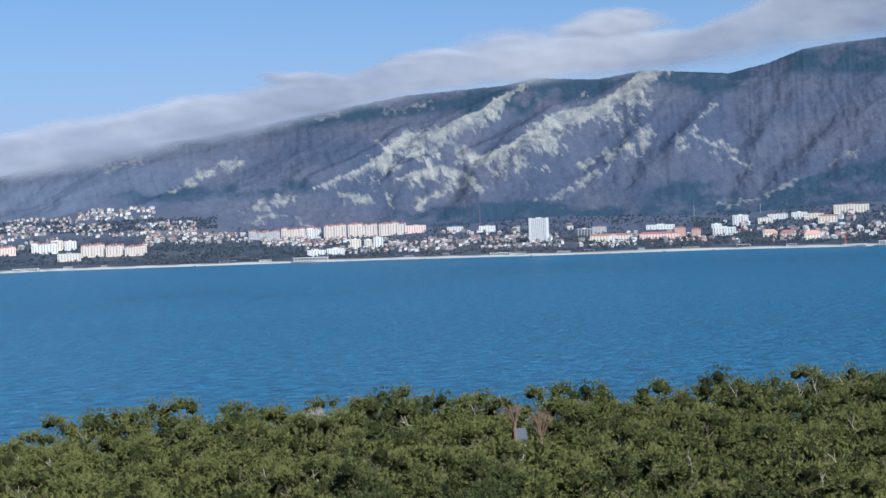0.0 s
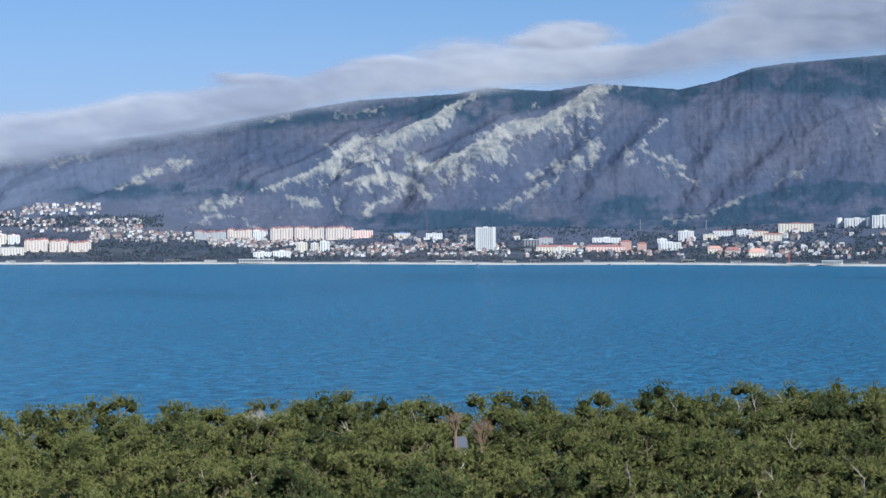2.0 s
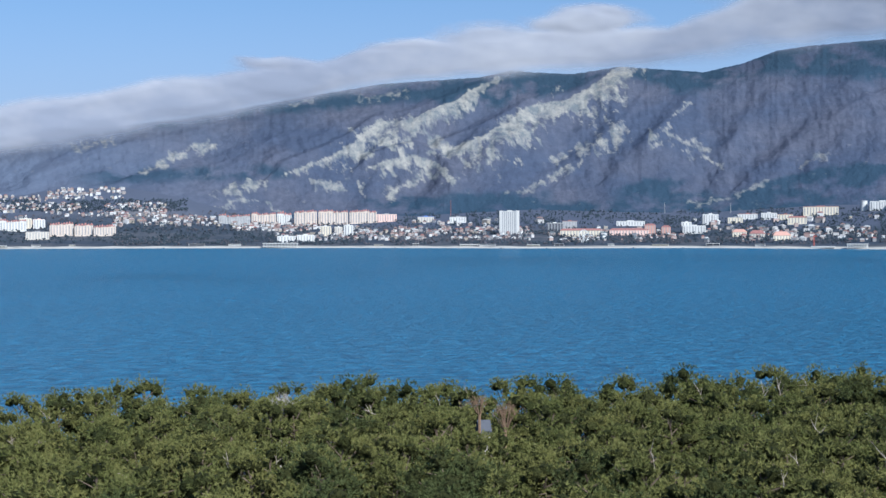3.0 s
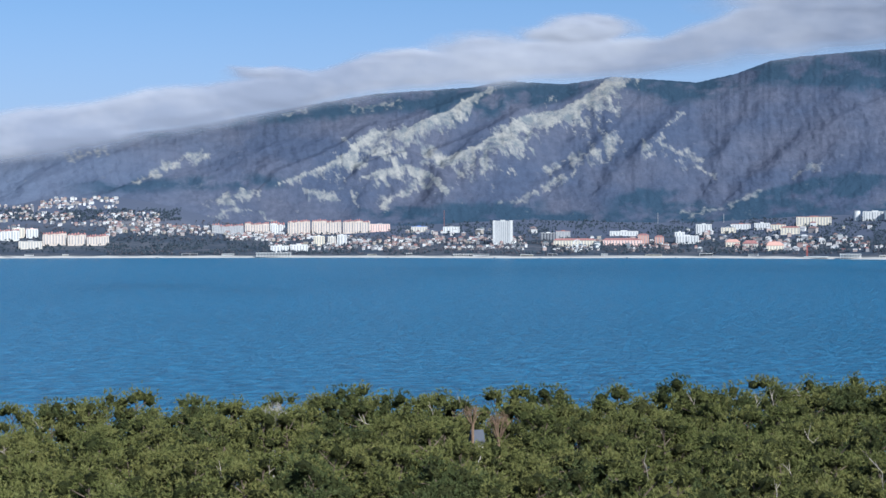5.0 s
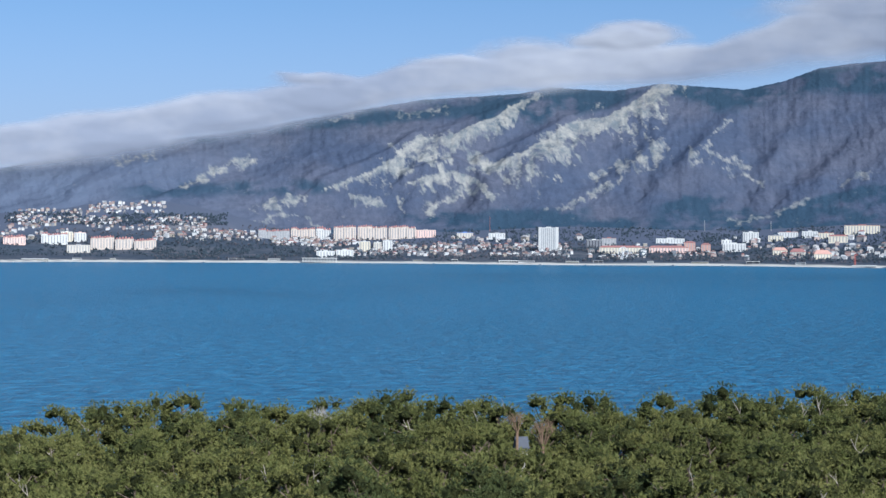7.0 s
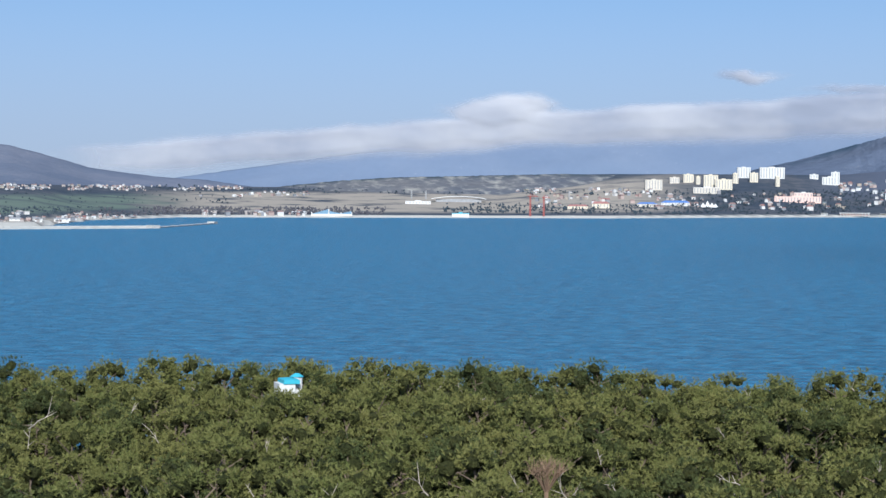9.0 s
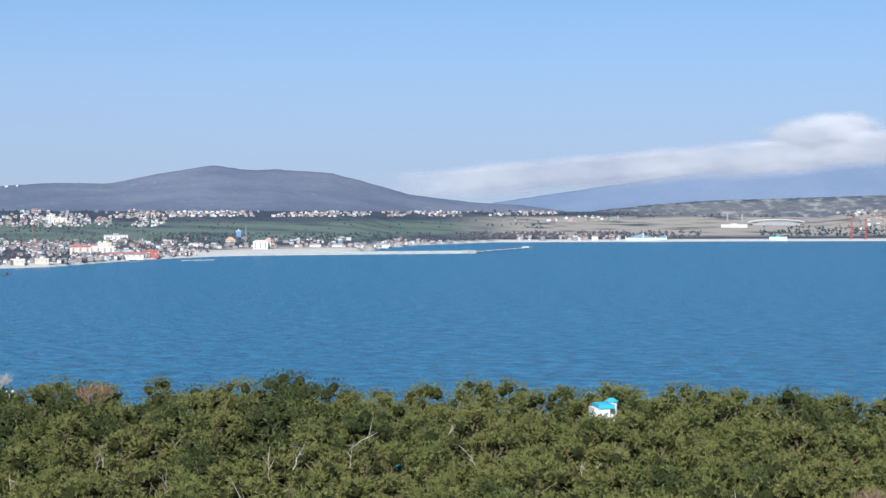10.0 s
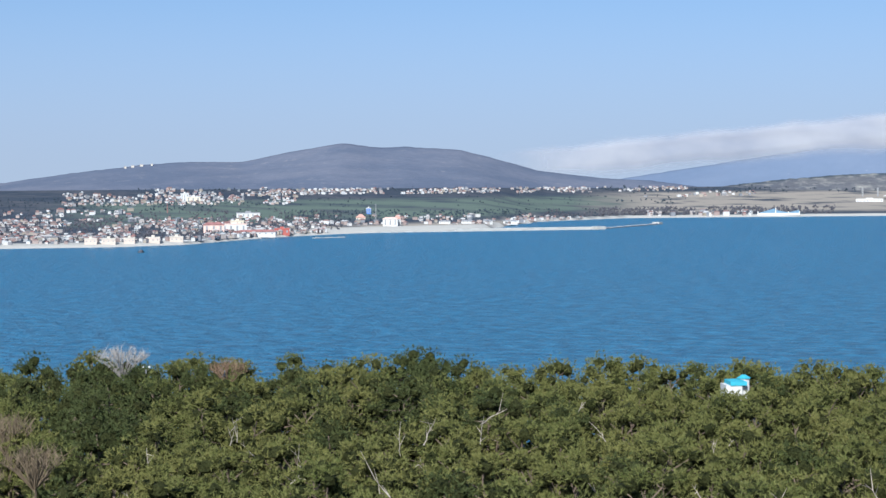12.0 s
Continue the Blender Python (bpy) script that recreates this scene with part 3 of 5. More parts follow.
def tufts(points, normals, size, blades):
    """Needle tufts: each a spray of narrow pointed blades round its outward direction."""
    n = len(points)
    d = normals[:, None, :] * 0.75 + rng.normal(0, 0.62, (n, blades, 3))
    d[..., 2] += 0.30
    d /= np.linalg.norm(d, axis=2, keepdims=True)
    side = np.cross(d, rng.normal(0, 1, (n, blades, 3)))
    side /= np.linalg.norm(side, axis=2, keepdims=True)
    length = size * rng.uniform(0.7, 1.25, (n, blades, 1))
    base = points[:, None, :] - d * length * 0.15
    w = length * 0.125
    V = np.stack([base + side * w, base + d * length, base - side * w], 2).reshape(-1, 3)
    F = np.arange(n * blades * 3).reshape(-1, 3)
    return V, F


def lump_shape():
    bm = bmesh.new()
    bmesh.ops.create_icosphere(bm, subdivisions=1, radius=1)
    V = np.array([v.co[:] for v in bm.verts])
    F = np.array([[v.index for v in f.verts] for f in bm.faces])
    bm.free()
    return V, F


LUMP = lump_shape()


def blob(centre, radius, seed):
    """An uneven lump of foliage, flatter below."""
    q = np.random.default_rng(seed)
    V = LUMP[0] * (1 + 0.2 * q.normal(0, 1, (len(LUMP[0]), 1)))
    V = V * radius * q.uniform(0.85, 1.15, 3) * (1, 1, 0.95) + centre
    return V, LUMP[1]


def limb_mesh(bm, p0, p1, r0, r1, sides=5):
    d = Vector(p1) - Vector(p0)
    q = d.to_track_quat("Z", "Y")
    rings = []
    for p, r in ((p0, r0), (p1, r1)):
        rings.append([bm.verts.new(Vector(p) + q @ Vector((r * math.cos(2 * math.pi * k / sides), r * math.sin(2 * math.pi * k / sides), 0))) for k in range(sides)])
    for k in range(sides):
        bm.faces.new((rings[0][k], rings[0][(k + 1) % sides], rings[1][(k + 1) % sides], rings[1][k]))


def pine_shape(seed, tall=12.5, wide=2.85, deep=4.6, lobes=17, per=10, size=0.35, flat=1.0, shade=0):
    """Trunk with limbs, and a crown of separate boughs, each a lump of inner foliage, coloured dark as if shaded,
    covered with needle tufts.
    """
    r = np.random.default_rng(seed)
    bm = bmesh.new()
    z = 0.0
    x = y = 0.0
    spine = [(0, 0, 0)]
    for k in range(5):
        z += tall / 5.4
        x, y = x + r.normal(0, 0.18), y + r.normal(0, 0.18)
        spine.append((x, y, z))
    for k in range(5):
        limb_mesh(bm, spine[k], spine[k + 1], 0.20 * (1 - k / 6.0), 0.20 * (1 - (k + 1) / 6.0), 6)
    V, F, S, count = [], [], [], 0
    for k in range(lobes):
        u = (k + 0.5) / lobes
        h = tall - deep * u ** 0.9
        reach = wide * (0.25 + 0.85 * math.sin(math.pi * min(1, 0.12 + u * 0.72)) * r.uniform(0.75, 1.15)) * (1 if u > 0.12 else 0.4)
        t = k * 2.4 + r.normal(0, 0.35)
        c = np.array([x * h / tall + math.cos(t) * reach * 0.72, y * h / tall + math.sin(t) * reach * 0.72, h + r.normal(0, 0.35) * flat])
        rad = r.uniform(0.85, 1.25) * wide / 2.6
        limb_mesh(bm, (x * h / tall, y * h / tall, h - 0.7), tuple(c), 0.07, 0.025, 3)
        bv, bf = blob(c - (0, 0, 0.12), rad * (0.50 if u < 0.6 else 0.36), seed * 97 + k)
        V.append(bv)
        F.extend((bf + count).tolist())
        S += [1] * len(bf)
        count += len(bv)
        n = r.normal(0, 1, (per * 3 if u < 0.6 else int(per * 1.6), 3))
        n[:, 2] = np.abs(n[:, 2]) * 0.9 - 0.25
        n /= np.linalg.norm(n, axis=1, keepdims=True)
        tv, tf = tufts(c + n * rad * r.uniform(0.50, 1.02, (len(n), 1)), n, size, 7)
        V.append(tv)
        F.extend((tf + count).tolist())
        S += [shade] * len(tf)
        count += len(tv)
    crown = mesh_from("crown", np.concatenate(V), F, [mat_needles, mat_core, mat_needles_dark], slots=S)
    trunk = bpy.data.meshes.new("trunk")
    bm.to_mesh(trunk)
    bm.free()
    trunk.materials.append(mat_bark)
    return trunk, crown


PINES = [pine_shape(11, wide=2.5), pine_shape(12, wide=2.75, deep=4.2), pine_shape(13, wide=2.2, deep=5.4, lobes=16), pine_shape(14, wide=2.95, deep=4.0, lobes=18), pine_shape(15, wide=2.45, deep=4.8), pine_shape(16, wide=2.1, deep=5.0, lobes=20), pine_shape(17, wide=2.7, deep=4.8, shade=2), pine_shape(18, wide=2.7, deep=7.0, lobes=14, per=4, size=0.62, shade=2)]


def pine_tree(a, r, kind, scale, turn):
    x, y = at(a, r)
    z = float(land(a, r))
    trunk, crown = PINES[kind]
    root = new("pine_tree")
    root.matrix_basis = pose(x, y, z - 0.1, 0, 0, turn) @ Matrix.Scale(scale, 4)
    for name, me in (("trunk", trunk), ("crown", crown)):
        o = new(name, me)
        o.parent = root
    return tagged(root, "green pine with a dense clumpy crown in the wood", "tree", "pines of the wood")


HUT_A, HUT_R = 39.35, 150.0
places = []
row = 0
r = 79.0
while r < EDGE + 4:
    step = math.degrees(5.3 / r)
    a = -19 + (row % 2) * step / 2
    while a < 70:
        aa, rr = a + rng.uniform(-0.4, 0.4) * step, r + rng.uniform(-1.7, 1.7)
        s = 1 + rng.normal(0, 0.045) + 0.05 * fbm(aa * 0.16, rr * 0.03)
        s = min(max(s, 0.93), 1.07)
        gap = abs((aa - HUT_A) * rr * 0.01745) < 2.0 and abs(rr - HUT_R) < 3.2
        gap = gap or (abs((aa + 0.75) * rr * 0.01745) < 1.0 and 145 < rr < 153)
        gap = gap or (4.0 < aa < 6.2 and 101 < rr < 111)
        hole = fbm(aa * 0.35, rr * 0.11, 4.0) < -0.62 and rr < 150
        if not gap and not hole:
            # dark needles at bearings -0.5 to 6 paint the shadow of a canopy gap
            dark = rng.uniform() < 0.10 or (25.5 < aa < 29.5 and rr < 112) or (-0.5 < aa < 6.0 and rr < 116) or (59.6 < aa < 62.8 and 118 < rr < 166) or (47 < aa < 59 and rr > 160 and rng.uniform() < 0.6)
            places.append((aa, rr, 6 if dark else int(rng.integers(0, 6)), s + 0.03 * dark, rng.uniform(0, 360)))
        a += step
    r += 4.7
    row += 1
# low young pines close the seaward edge of the wood
for k in range(420):
    aa = -19 + 89 * (k + rng.uniform(0, 1)) / 420
    if abs(aa - HUT_A) > 1.2:
        places.append((aa, EDGE - 14 + 18 * rng.uniform(), 7, (0.56 if k % 2 else 0.78) * rng.uniform(0.94, 1.06), rng.uniform(0, 360)))
# pines that stand close before the pavilion hide its foot
foot = EYE + HUT_R * math.tan(radians(-6.74)) - float(land(HUT_A, HUT_R))
for k, da in enumerate((-0.75, -0.1, 0.55)):
    places.append((HUT_A + da, HUT_R - 3.0 - 0.4 * k, k, foot / 12.75, 40.0 * k))
places.sort(key=lambda p: p[1])
for p in places[:300]:
    pine_tree(*p)


def joined_trees(name, spots, pick, material_list):
    """Many trees in one mesh."""
    V, F, S, count = [], [], [], 0
    cache = {}
    for a, r, kind, s, turn in spots:
        if kind not in cache:
            me = PINES[kind][pick]
            co = np.empty(len(me.vertices) * 3)
            me.vertices.foreach_get("co", co)
            cache[kind] = (co.reshape(-1, 3), np.array([tuple(p.vertices) for p in me.polygons if len(p.vertices) == len(me.polygons[0].vertices)]), np.array([p.material_index for p in me.polygons]))
        co, faces, slots = cache[kind]
        c, sn = math.cos(radians(turn)), math.sin(radians(turn))
        x, y = at(a, r)
        M = np.array([[c, sn, 0], [-sn, c, 0], [0, 0, 1]]) * s
        V.append(co @ M + (x, y, float(land(a, r)) - 0.1))
        F.append(faces + count)
        S.append(slots)
        count += len(co)
    return mesh_from(name, np.concatenate(V), np.concatenate(F), material_list, slots=np.concatenate(S))


wood = new("pine_wood")
tagged(wood, "dense green pine wood above the shore", "trees", kind="stuff")
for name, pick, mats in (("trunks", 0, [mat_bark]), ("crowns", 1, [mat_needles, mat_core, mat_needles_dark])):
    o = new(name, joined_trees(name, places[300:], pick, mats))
    o.parent = wood
    tagged(o, kind="stuff")


# ---- the towns round the bay ----
mat_white = plain("white_render", (0.58, 0.57, 0.56), 0.8, 0.12)
mat_cream = plain("cream_render", (0.62, 0.55, 0.44), 0.8, 0.15)
mat_beige = plain("beige_render", (0.55, 0.50, 0.44), 0.85, 0.2)
mat_peach = plain("peach_render", (0.56, 0.47, 0.41), 0.85, 0.15)
mat_pink = plain("pink_render", (0.72, 0.50, 0.44), 0.85, 0.15)
mat_orange = plain("orange_render", (0.50, 0.29, 0.24), 0.85, 0.15)
mat_grey = plain("grey_concrete", (0.36, 0.36, 0.37), 0.9, 0.25)
mat_darkwall = plain("dark_cladding", (0.10, 0.105, 0.125), 0.95, 0.25)
mat_red_roof = plain("red_roof_tiles", (0.33, 0.16, 0.15), 0.85, 0.3)
mat_grey_roof = plain("grey_roof_sheet", (0.30, 0.30, 0.32), 0.7, 0.25)
mat_blue_roof = plain("blue_roof_sheet", (0.10, 0.20, 0.48), 0.6, 0.2)
mat_teal = plain("turquoise_roof_sheet", (0.06, 0.36, 0.46), 0.55, 0.15)
mat_red_paint = plain("red_paint", (0.38, 0.11, 0.095), 0.7, 0.2)
mat_pane = plain("window_glass", (0.31, 0.315, 0.335), 0.2, 0.3)
mat_stone = plain("pale_concrete", (0.44, 0.43, 0.41), 0.9, 0.25, 0.08)
mat_steel = plain("white_steel", (0.65, 0.66, 0.68), 0.5, 0.1)
mat_house = varied("house_walls", [(0.50, 0.49, 0.50), (0.34, 0.30, 0.29), (0.36, 0.28, 0.26), (0.58, 0.58, 0.59), (0.32, 0.28, 0.24), (0.22, 0.22, 0.24), (0.54, 0.52, 0.51), (0.28, 0.21, 0.20), (0.18, 0.19, 0.22)])
mat_tiles = varied("house_roofs", [(0.23, 0.10, 0.095), (0.17, 0.10, 0.095), (0.22, 0.14, 0.13), (0.46, 0.46, 0.47), (0.15, 0.15, 0.17), (0.20, 0.12, 0.115), (0.38, 0.36, 0.36), (0.11, 0.14, 0.16)])


def box(bm, x0, y0, z0, x1, y1, z1):
    v = [bm.verts.new(c) for c in ((x0, y0, z0), (x1, y0, z0), (x1, y1, z0), (x0, y1, z0), (x0, y0, z1), (x1, y0, z1), (x1, y1, z1), (x0, y1, z1))]
    for f in ((0, 3, 2, 1), (4, 5, 6, 7), (0, 1, 5, 4), (1, 2, 6, 5), (2, 3, 7, 6), (3, 0, 4, 7)):
        bm.faces.new([v[i] for i in f])


def gable(bm, w, d, z, rise, eave=0.5, hip=0.0):
    """A pitched roof along x over a plan of w x d at height z; hip > 0 slopes its ends."""
    x, y = w / 2 + eave, d / 2 + eave
    h = x - hip
    low = [bm.verts.new(c) for c in ((-x, -y, z), (x, -y, z), (x, y, z), (-x, y, z))]
    under = [bm.verts.new(c) for c in ((-x, -y, z - 0.35), (x, -y, z - 0.35), (x, y, z - 0.35), (-x, y, z - 0.35))]
    top = [bm.verts.new(c) for c in ((-h, 0, z + rise), (h, 0, z + rise))]
    for f in ((low[0], low[1], top[1], top[0]), (low[2], low[3], top[0], top[1]), (low[1], low[2], top[1]), (low[3], low[0], top[0]), tuple(reversed(under))):
        bm.faces.new(f)
    for i in range(4):
        j = (i + 1) % 4
        bm.faces.new((under[i], under[j], low[j], low[i]))


def seat_of(a, e, turn=0.0, sink=2.0):
    """The pose of a building on the far land at bearing a, seen at elevation e; its front faces the lookout when turn is 0."""
    r, z = spot(a, e)
    x, y = at(a, r)
    return pose(x, y, z - sink, 0, 0, a + turn)


def facade(parent, w, d, z0, h, bays, storeys, material=None, band=0.62):
    """Upright strips of glazing on the front, one for each bay."""
    step = w / bays
    for b in range(bays):
        bm = bmesh.new()
        x = -w / 2 + (b + 0.5) * step
        box(bm, x - step * band / 2, -d / 2 - 0.12, z0 + 0.8, x + step * band / 2, -d / 2 + 0.05, z0 + h - 0.8)
        part("window", bm, material or mat_pane, parent)


def apartment(name, label, a, e, w, h, wall, roof, d=14.0, turn=0.0, pitched=0.0, bays=0, storeys=0, category="building", balconies=True, band=0.30, gables=0):
    """A large building: walls, roof, window rows, and balcony stacks between them."""
    root = new(name)
    root.matrix_basis = seat_of(a, e, turn)
    bm = bmesh.new()
    wings = max(1, round(w / 17)) if gables else 1
    drop = [0.0 if wings == 1 else ((k * 7 + int(w)) % 4) * 1.1 for k in range(wings)]
    for k in range(wings):
        x0, x1 = -w / 2 + w * k / wings, -w / 2 + w * (k + 1) / wings
        box(bm, x0 + 0.02, -d / 2 + drop[k] * 0.02, 0, x1 - 0.02, d / 2 + drop[k], h + 2 - drop[k])
    part("wall", bm, wall, root)
    bm = bmesh.new()
    if gables:
        # each wing carries a few small hipped roofs of its own, with terraces between them
        for k in range(wings):
            x0, wide = -w / 2 + w * k / wings, w / wings
            for j in range(3):
                rw, rise = wide * (0.20 + 0.05 * ((k + 2 * j) % 3)), pitched * (0.75 + 0.25 * ((2 * k + j) % 3))
                patch = bmesh.new()
                gable(patch, rw, d * 0.55, h + 2 - drop[k], rise, 0.4, rw * 0.35)
                bmesh.ops.translate(patch, vec=(x0 + wide * (j + 0.5) / 3, -d * (0.30 - 0.25 * (j % 2)), 0.36), verts=patch.verts)
                part("roof", patch, roof, root)
        bm.free()
    elif pitched:
        gable(bm, w, d, h + 2, pitched, 0.6, min(w, d) * 0.4)
    else:
        box(bm, -w / 2 - 0.3, -d / 2 - 0.3, h + 2, w / 2 + 0.3, d / 2 + 0.3, h + 2.9)
        box(bm, -w * 0.12, -d * 0.2, h + 2.9, w * 0.12, d * 0.25, h + 4.6)
    if not gables:
        part("roof", bm, roof, root)
    storeys = storeys or max(2, round(h / 3.2))
    bays = bays or max(3, round(w / 6.5))
    facade(root, w, d, 2.6, h - 1.0 - max(drop), bays, storeys, band=band)
    if balconies and h > 16:
        step = w / bays
        for b in range(0, bays, 3):
            bm = bmesh.new()
            x = -w / 2 + (b + 1) * step
            box(bm, x - step * 0.22, -d / 2 - 1.3, 3.4, x + step * 0.22, -d / 2 + 0.1, h + 0.6)
            part("balcony", bm, wall, root)
    return tagged(root, label, category)


# the white tower hotel
tower = apartment("hotel_tower", "tall white slab hotel tower with pale vertical bands", -1.67, -0.29, 40, 51, mat_white, mat_white, 18, -14, bays=9, storeys=16, balconies=False, band=0.34)
for x in (-19.0, 19.0):
    bm = bmesh.new()
    box(bm, x - 1.6, -10.2, 0, x + 1.6, 9.4, 54.6)
    part("pylon", bm, mat_white, tower)
# long rows of apartment houses under red roofs
RED = "long pale apartment block under small red roofs"
# this block's shade is put into its wall colour as grey
apartment("apartment_block", "shaded grey apartment block under small red roofs", 7.9, 0.08, 76, 22, mat_grey, mat_red_roof, pitched=3.4, gables=12)
apartment("apartment_block", RED, 6.89, 0.09, 60, 26, mat_peach, mat_red_roof, pitched=3.4, gables=10)
apartment("apartment_block", RED, 6.18, 0.07, 36, 27, mat_white, mat_red_roof, pitched=5, gables=3)
apartment("apartment_block", RED, 5.44, 0.03, 55, 36, mat_peach, mat_red_roof, pitched=3.4, gables=9)
apartment("apartment_block", RED, 4.48, 0.07, 73, 33, mat_peach, mat_red_roof, pitched=3.4, gables=12)
apartment("apartment_block", RED, 3.45, 0.11, 66, 30, mat_peach, mat_red_roof, pitched=3.4, gables=10)
apartment("apartment_block", "yellowish mid-rise apartment block", 4.75, -0.33, 24, 22, mat_cream, mat_white)
apartment("apartment_block", "white mid-rise apartment block", 3.95, -0.33, 22, 24, mat_white, mat_white)
apartment("apartment_block", "grey mid-rise apartment block beside a white one", 4.3, -0.33, 18, 20, mat_beige, mat_white)
apartment("villa_row", "terrace of white holiday villas on the slope", 6.11, -0.56, 40, 14, mat_white, mat_white, balconies=False)
apartment("villa_row", "terrace of white holiday villas on the slope", 5.44, -0.54, 38, 15, mat_white, mat_white, balconies=False)
for a, w, h in ((13.75, 54, 27), (13.01, 42, 25), (12.31, 50, 21)):
    apartment("apartment_block", "pale apartment block with a steep pink-red roof", a, -0.28, w, h, mat_peach, mat_red_roof, pitched=4, gables=4)
apartment("apartment_block", "cream apartment block beside the sanatorium park", 14.94, -0.03, 27, 22, mat_cream, mat_white)
apartment("apartment_block", "cream apartment block beside the sanatorium park", 14.5, -0.03, 26, 20, mat_white, mat_pink)
apartment("office_building", "low beige concrete building near the beach", 14.55, -0.41, 52, 17, mat_beige, mat_grey_roof, balconies=False)
apartment("apartment_block", "salmon apartment block with a grey wing", 2.62, 0.16, 50, 18, mat_pink, mat_grey_roof)
apartment("apartment_block", "low white apartment block on the slope", 0.13, 0.11, 40, 14, mat_white, mat_grey_roof, balconies=False)
apartment("apartment_block", "low pale blue-grey apartment block", 1.25, 0.14, 40, 13, mat_beige, mat_blue_roof, balconies=False)
# resort buildings
apartment("hotel", "long pale hotel wing under a red roof", -4.17, -0.37, 92, 13, mat_cream, mat_red_roof, 16, pitched=4, balconies=False)
apartment("hotel", "long pink hotel wing under a red roof", -5.83, -0.33, 86, 11, mat_pink, mat_red_roof, 16, pitched=4, balconies=False)
apartment("hotel", "orange hotel block with pale corner bays", -6.55, -0.33, 24, 22, mat_orange, mat_red_roof, 16, pitched=3, balconies=False)
apartment("hotel", "orange hotel block with pale corner bays", -7.1, -0.33, 20, 18, mat_orange, mat_red_roof, 16, pitched=3, balconies=False)
apartment("office_building", "dark clad office block with a pale roof", -3.25, -0.19, 34, 18, mat_darkwall, mat_white, balconies=False)
apartment("office_building", "grey unfinished concrete block", -3.77, -0.09, 33, 16, mat_grey, mat_red_roof, balconies=False)
apartment("school", "long low white building with bands of windows", -5.88, -0.01, 66, 10, mat_white, mat_white, balconies=False)
apartment("hotel", "bright white stepped hotel with terraces", -8.06, -0.29, 50, 17, mat_white, mat_white, 20)
apartment("hotel", "bright white stepped hotel with terraces", -7.8, -0.27, 22, 24, mat_white, mat_white, 12)
apartment("hotel", "white square hotel block above the terraces", -8.62, 0.03, 36, 23, mat_white, mat_white)
apartment("apartment_block", "low cream block among dark pines", -9.46, 0.08, 34, 12, mat_cream, mat_grey_roof)
apartment("apartment_block", "white block with a red roof edge among pines", -9.89, 0.2, 44, 12, mat_white, mat_red_roof)
apartment("sanatorium", "wide white sanatorium wing among dark pines", -10.6, 0.2, 36, 14, mat_white, mat_white, balconies=False)
apartment("sanatorium", "cream sanatorium wing among dark pines", -11.15, 0.18, 34, 12, mat_cream, mat_red_roof, balconies=False)
apartment("sanatorium", "long yellow sanatorium with a thin red roof", -12.33, 0.32, 80, 20, mat_cream, mat_red_roof, balconies=False, band=0.35)
apartment("apartment_block", "small cream block among dark pines", -11.54, 0.03, 42, 15, mat_cream, mat_red_roof, pitched=3, balconies=False)
apartment("apartment_block", "grey-white slab block on the upper slope", -14.35, 0.49, 56, 20, mat_white, mat_white)
apartment("apartment_block", "grey-white slab block on the upper slope", -15.2, 0.48, 48, 27, mat_white, mat_white)
for a in (-13.75, -14.75):
    root = new("round_tower")
    root.matrix_basis = seat_of(a, 0.48)
    bm = bmesh.new()
    bmesh.ops.create_cone(bm, cap_ends=True, segments=20, radius1=8, radius2=8, depth=24, matrix=Matrix.Translation((0, 0, 12)))
    part("wall", bm, mat_white, root)
    bm = bmesh.new()
    bmesh.ops.create_cone(bm, cap_ends=True, segments=20, radius1=8.5, radius2=7.5, depth=1.6, matrix=Matrix.Translation((0, 0, 24.8)))
    part("roof", bm, mat_grey_roof, root)
    tagged(root, "round white tower block on the upper slope", "building")
apartment("guest_house", "large house with a bright orange-red roof", -11.01, -0.52, 36, 10, mat_cream, mat_orange, 18, 12, pitched=8, balconies=False)
apartment("guest_house", "large house with a bright orange-red roof", -10.2, -0.42, 30, 8, mat_beige, mat_red_roof, 16, -8, pitched=7, balconies=False)
apartment("guest_house", "large house with a bright orange-red roof", -9.6, -0.38, 30, 9, mat_cream, mat_orange, 16, 5, pitched=6, balconies=False)
# high-rise cluster on the rise
for a, e, w, h, m in ((26.69, 0.12, 44, 28, mat_beige), (25.98, 0.36, 26, 16, mat_beige), (25.51, 0.39, 26, 23, mat_cream), (25.17, 0.33, 11, 22, mat_cream), (24.74, 0.20, 37, 36, mat_cream), (24.30, 0.15, 44, 28, mat_cream), (23.90, 0.37, 14, 28, mat_cream), (23.62, 0.56, 36, 30, mat_white), (23.28, 0.41, 22, 26, mat_cream), (22.67, 0.54, 68, 32, mat_white), (22.48, 0.27, 11, 28, mat_cream)):
    apartment("apartment_tower", "cream concrete high-rise of a cluster on the rise", a, e, w * 0.9, h * 0.82, m, m, turn=8)
apartment("apartment_block", "long low grey-cream block below the high-rises", 24.87, 0.01, 60, 13, mat_beige, mat_white)
apartment("apartment_tower", "white stepped high-rise with a narrow top", 20.55, 0.33, 20, 30, mat_white, mat_white)
apartment("apartment_tower", "white stepped high-rise wing", 20.75, 0.33, 34, 18, mat_white, mat_white)
apartment("apartment_block", "small white block above the trees", 21.26, 0.53, 21, 10, mat_white, mat_white, balconies=False)
apartment("hotel", "low long pink hotel with terraces", 21.79, -0.27, 100, 12, mat_pink, mat_pink, balconies=False)
apartment("hotel", "upper floor of a pink hotel", 21.6, -0.2, 40, 16, mat_pink, mat_white, balconies=False)
apartment("apartment_block", "pale blue-white block near the park", 18.56, -0.16, 46, 14, mat_white, mat_blue_roof, balconies=False)
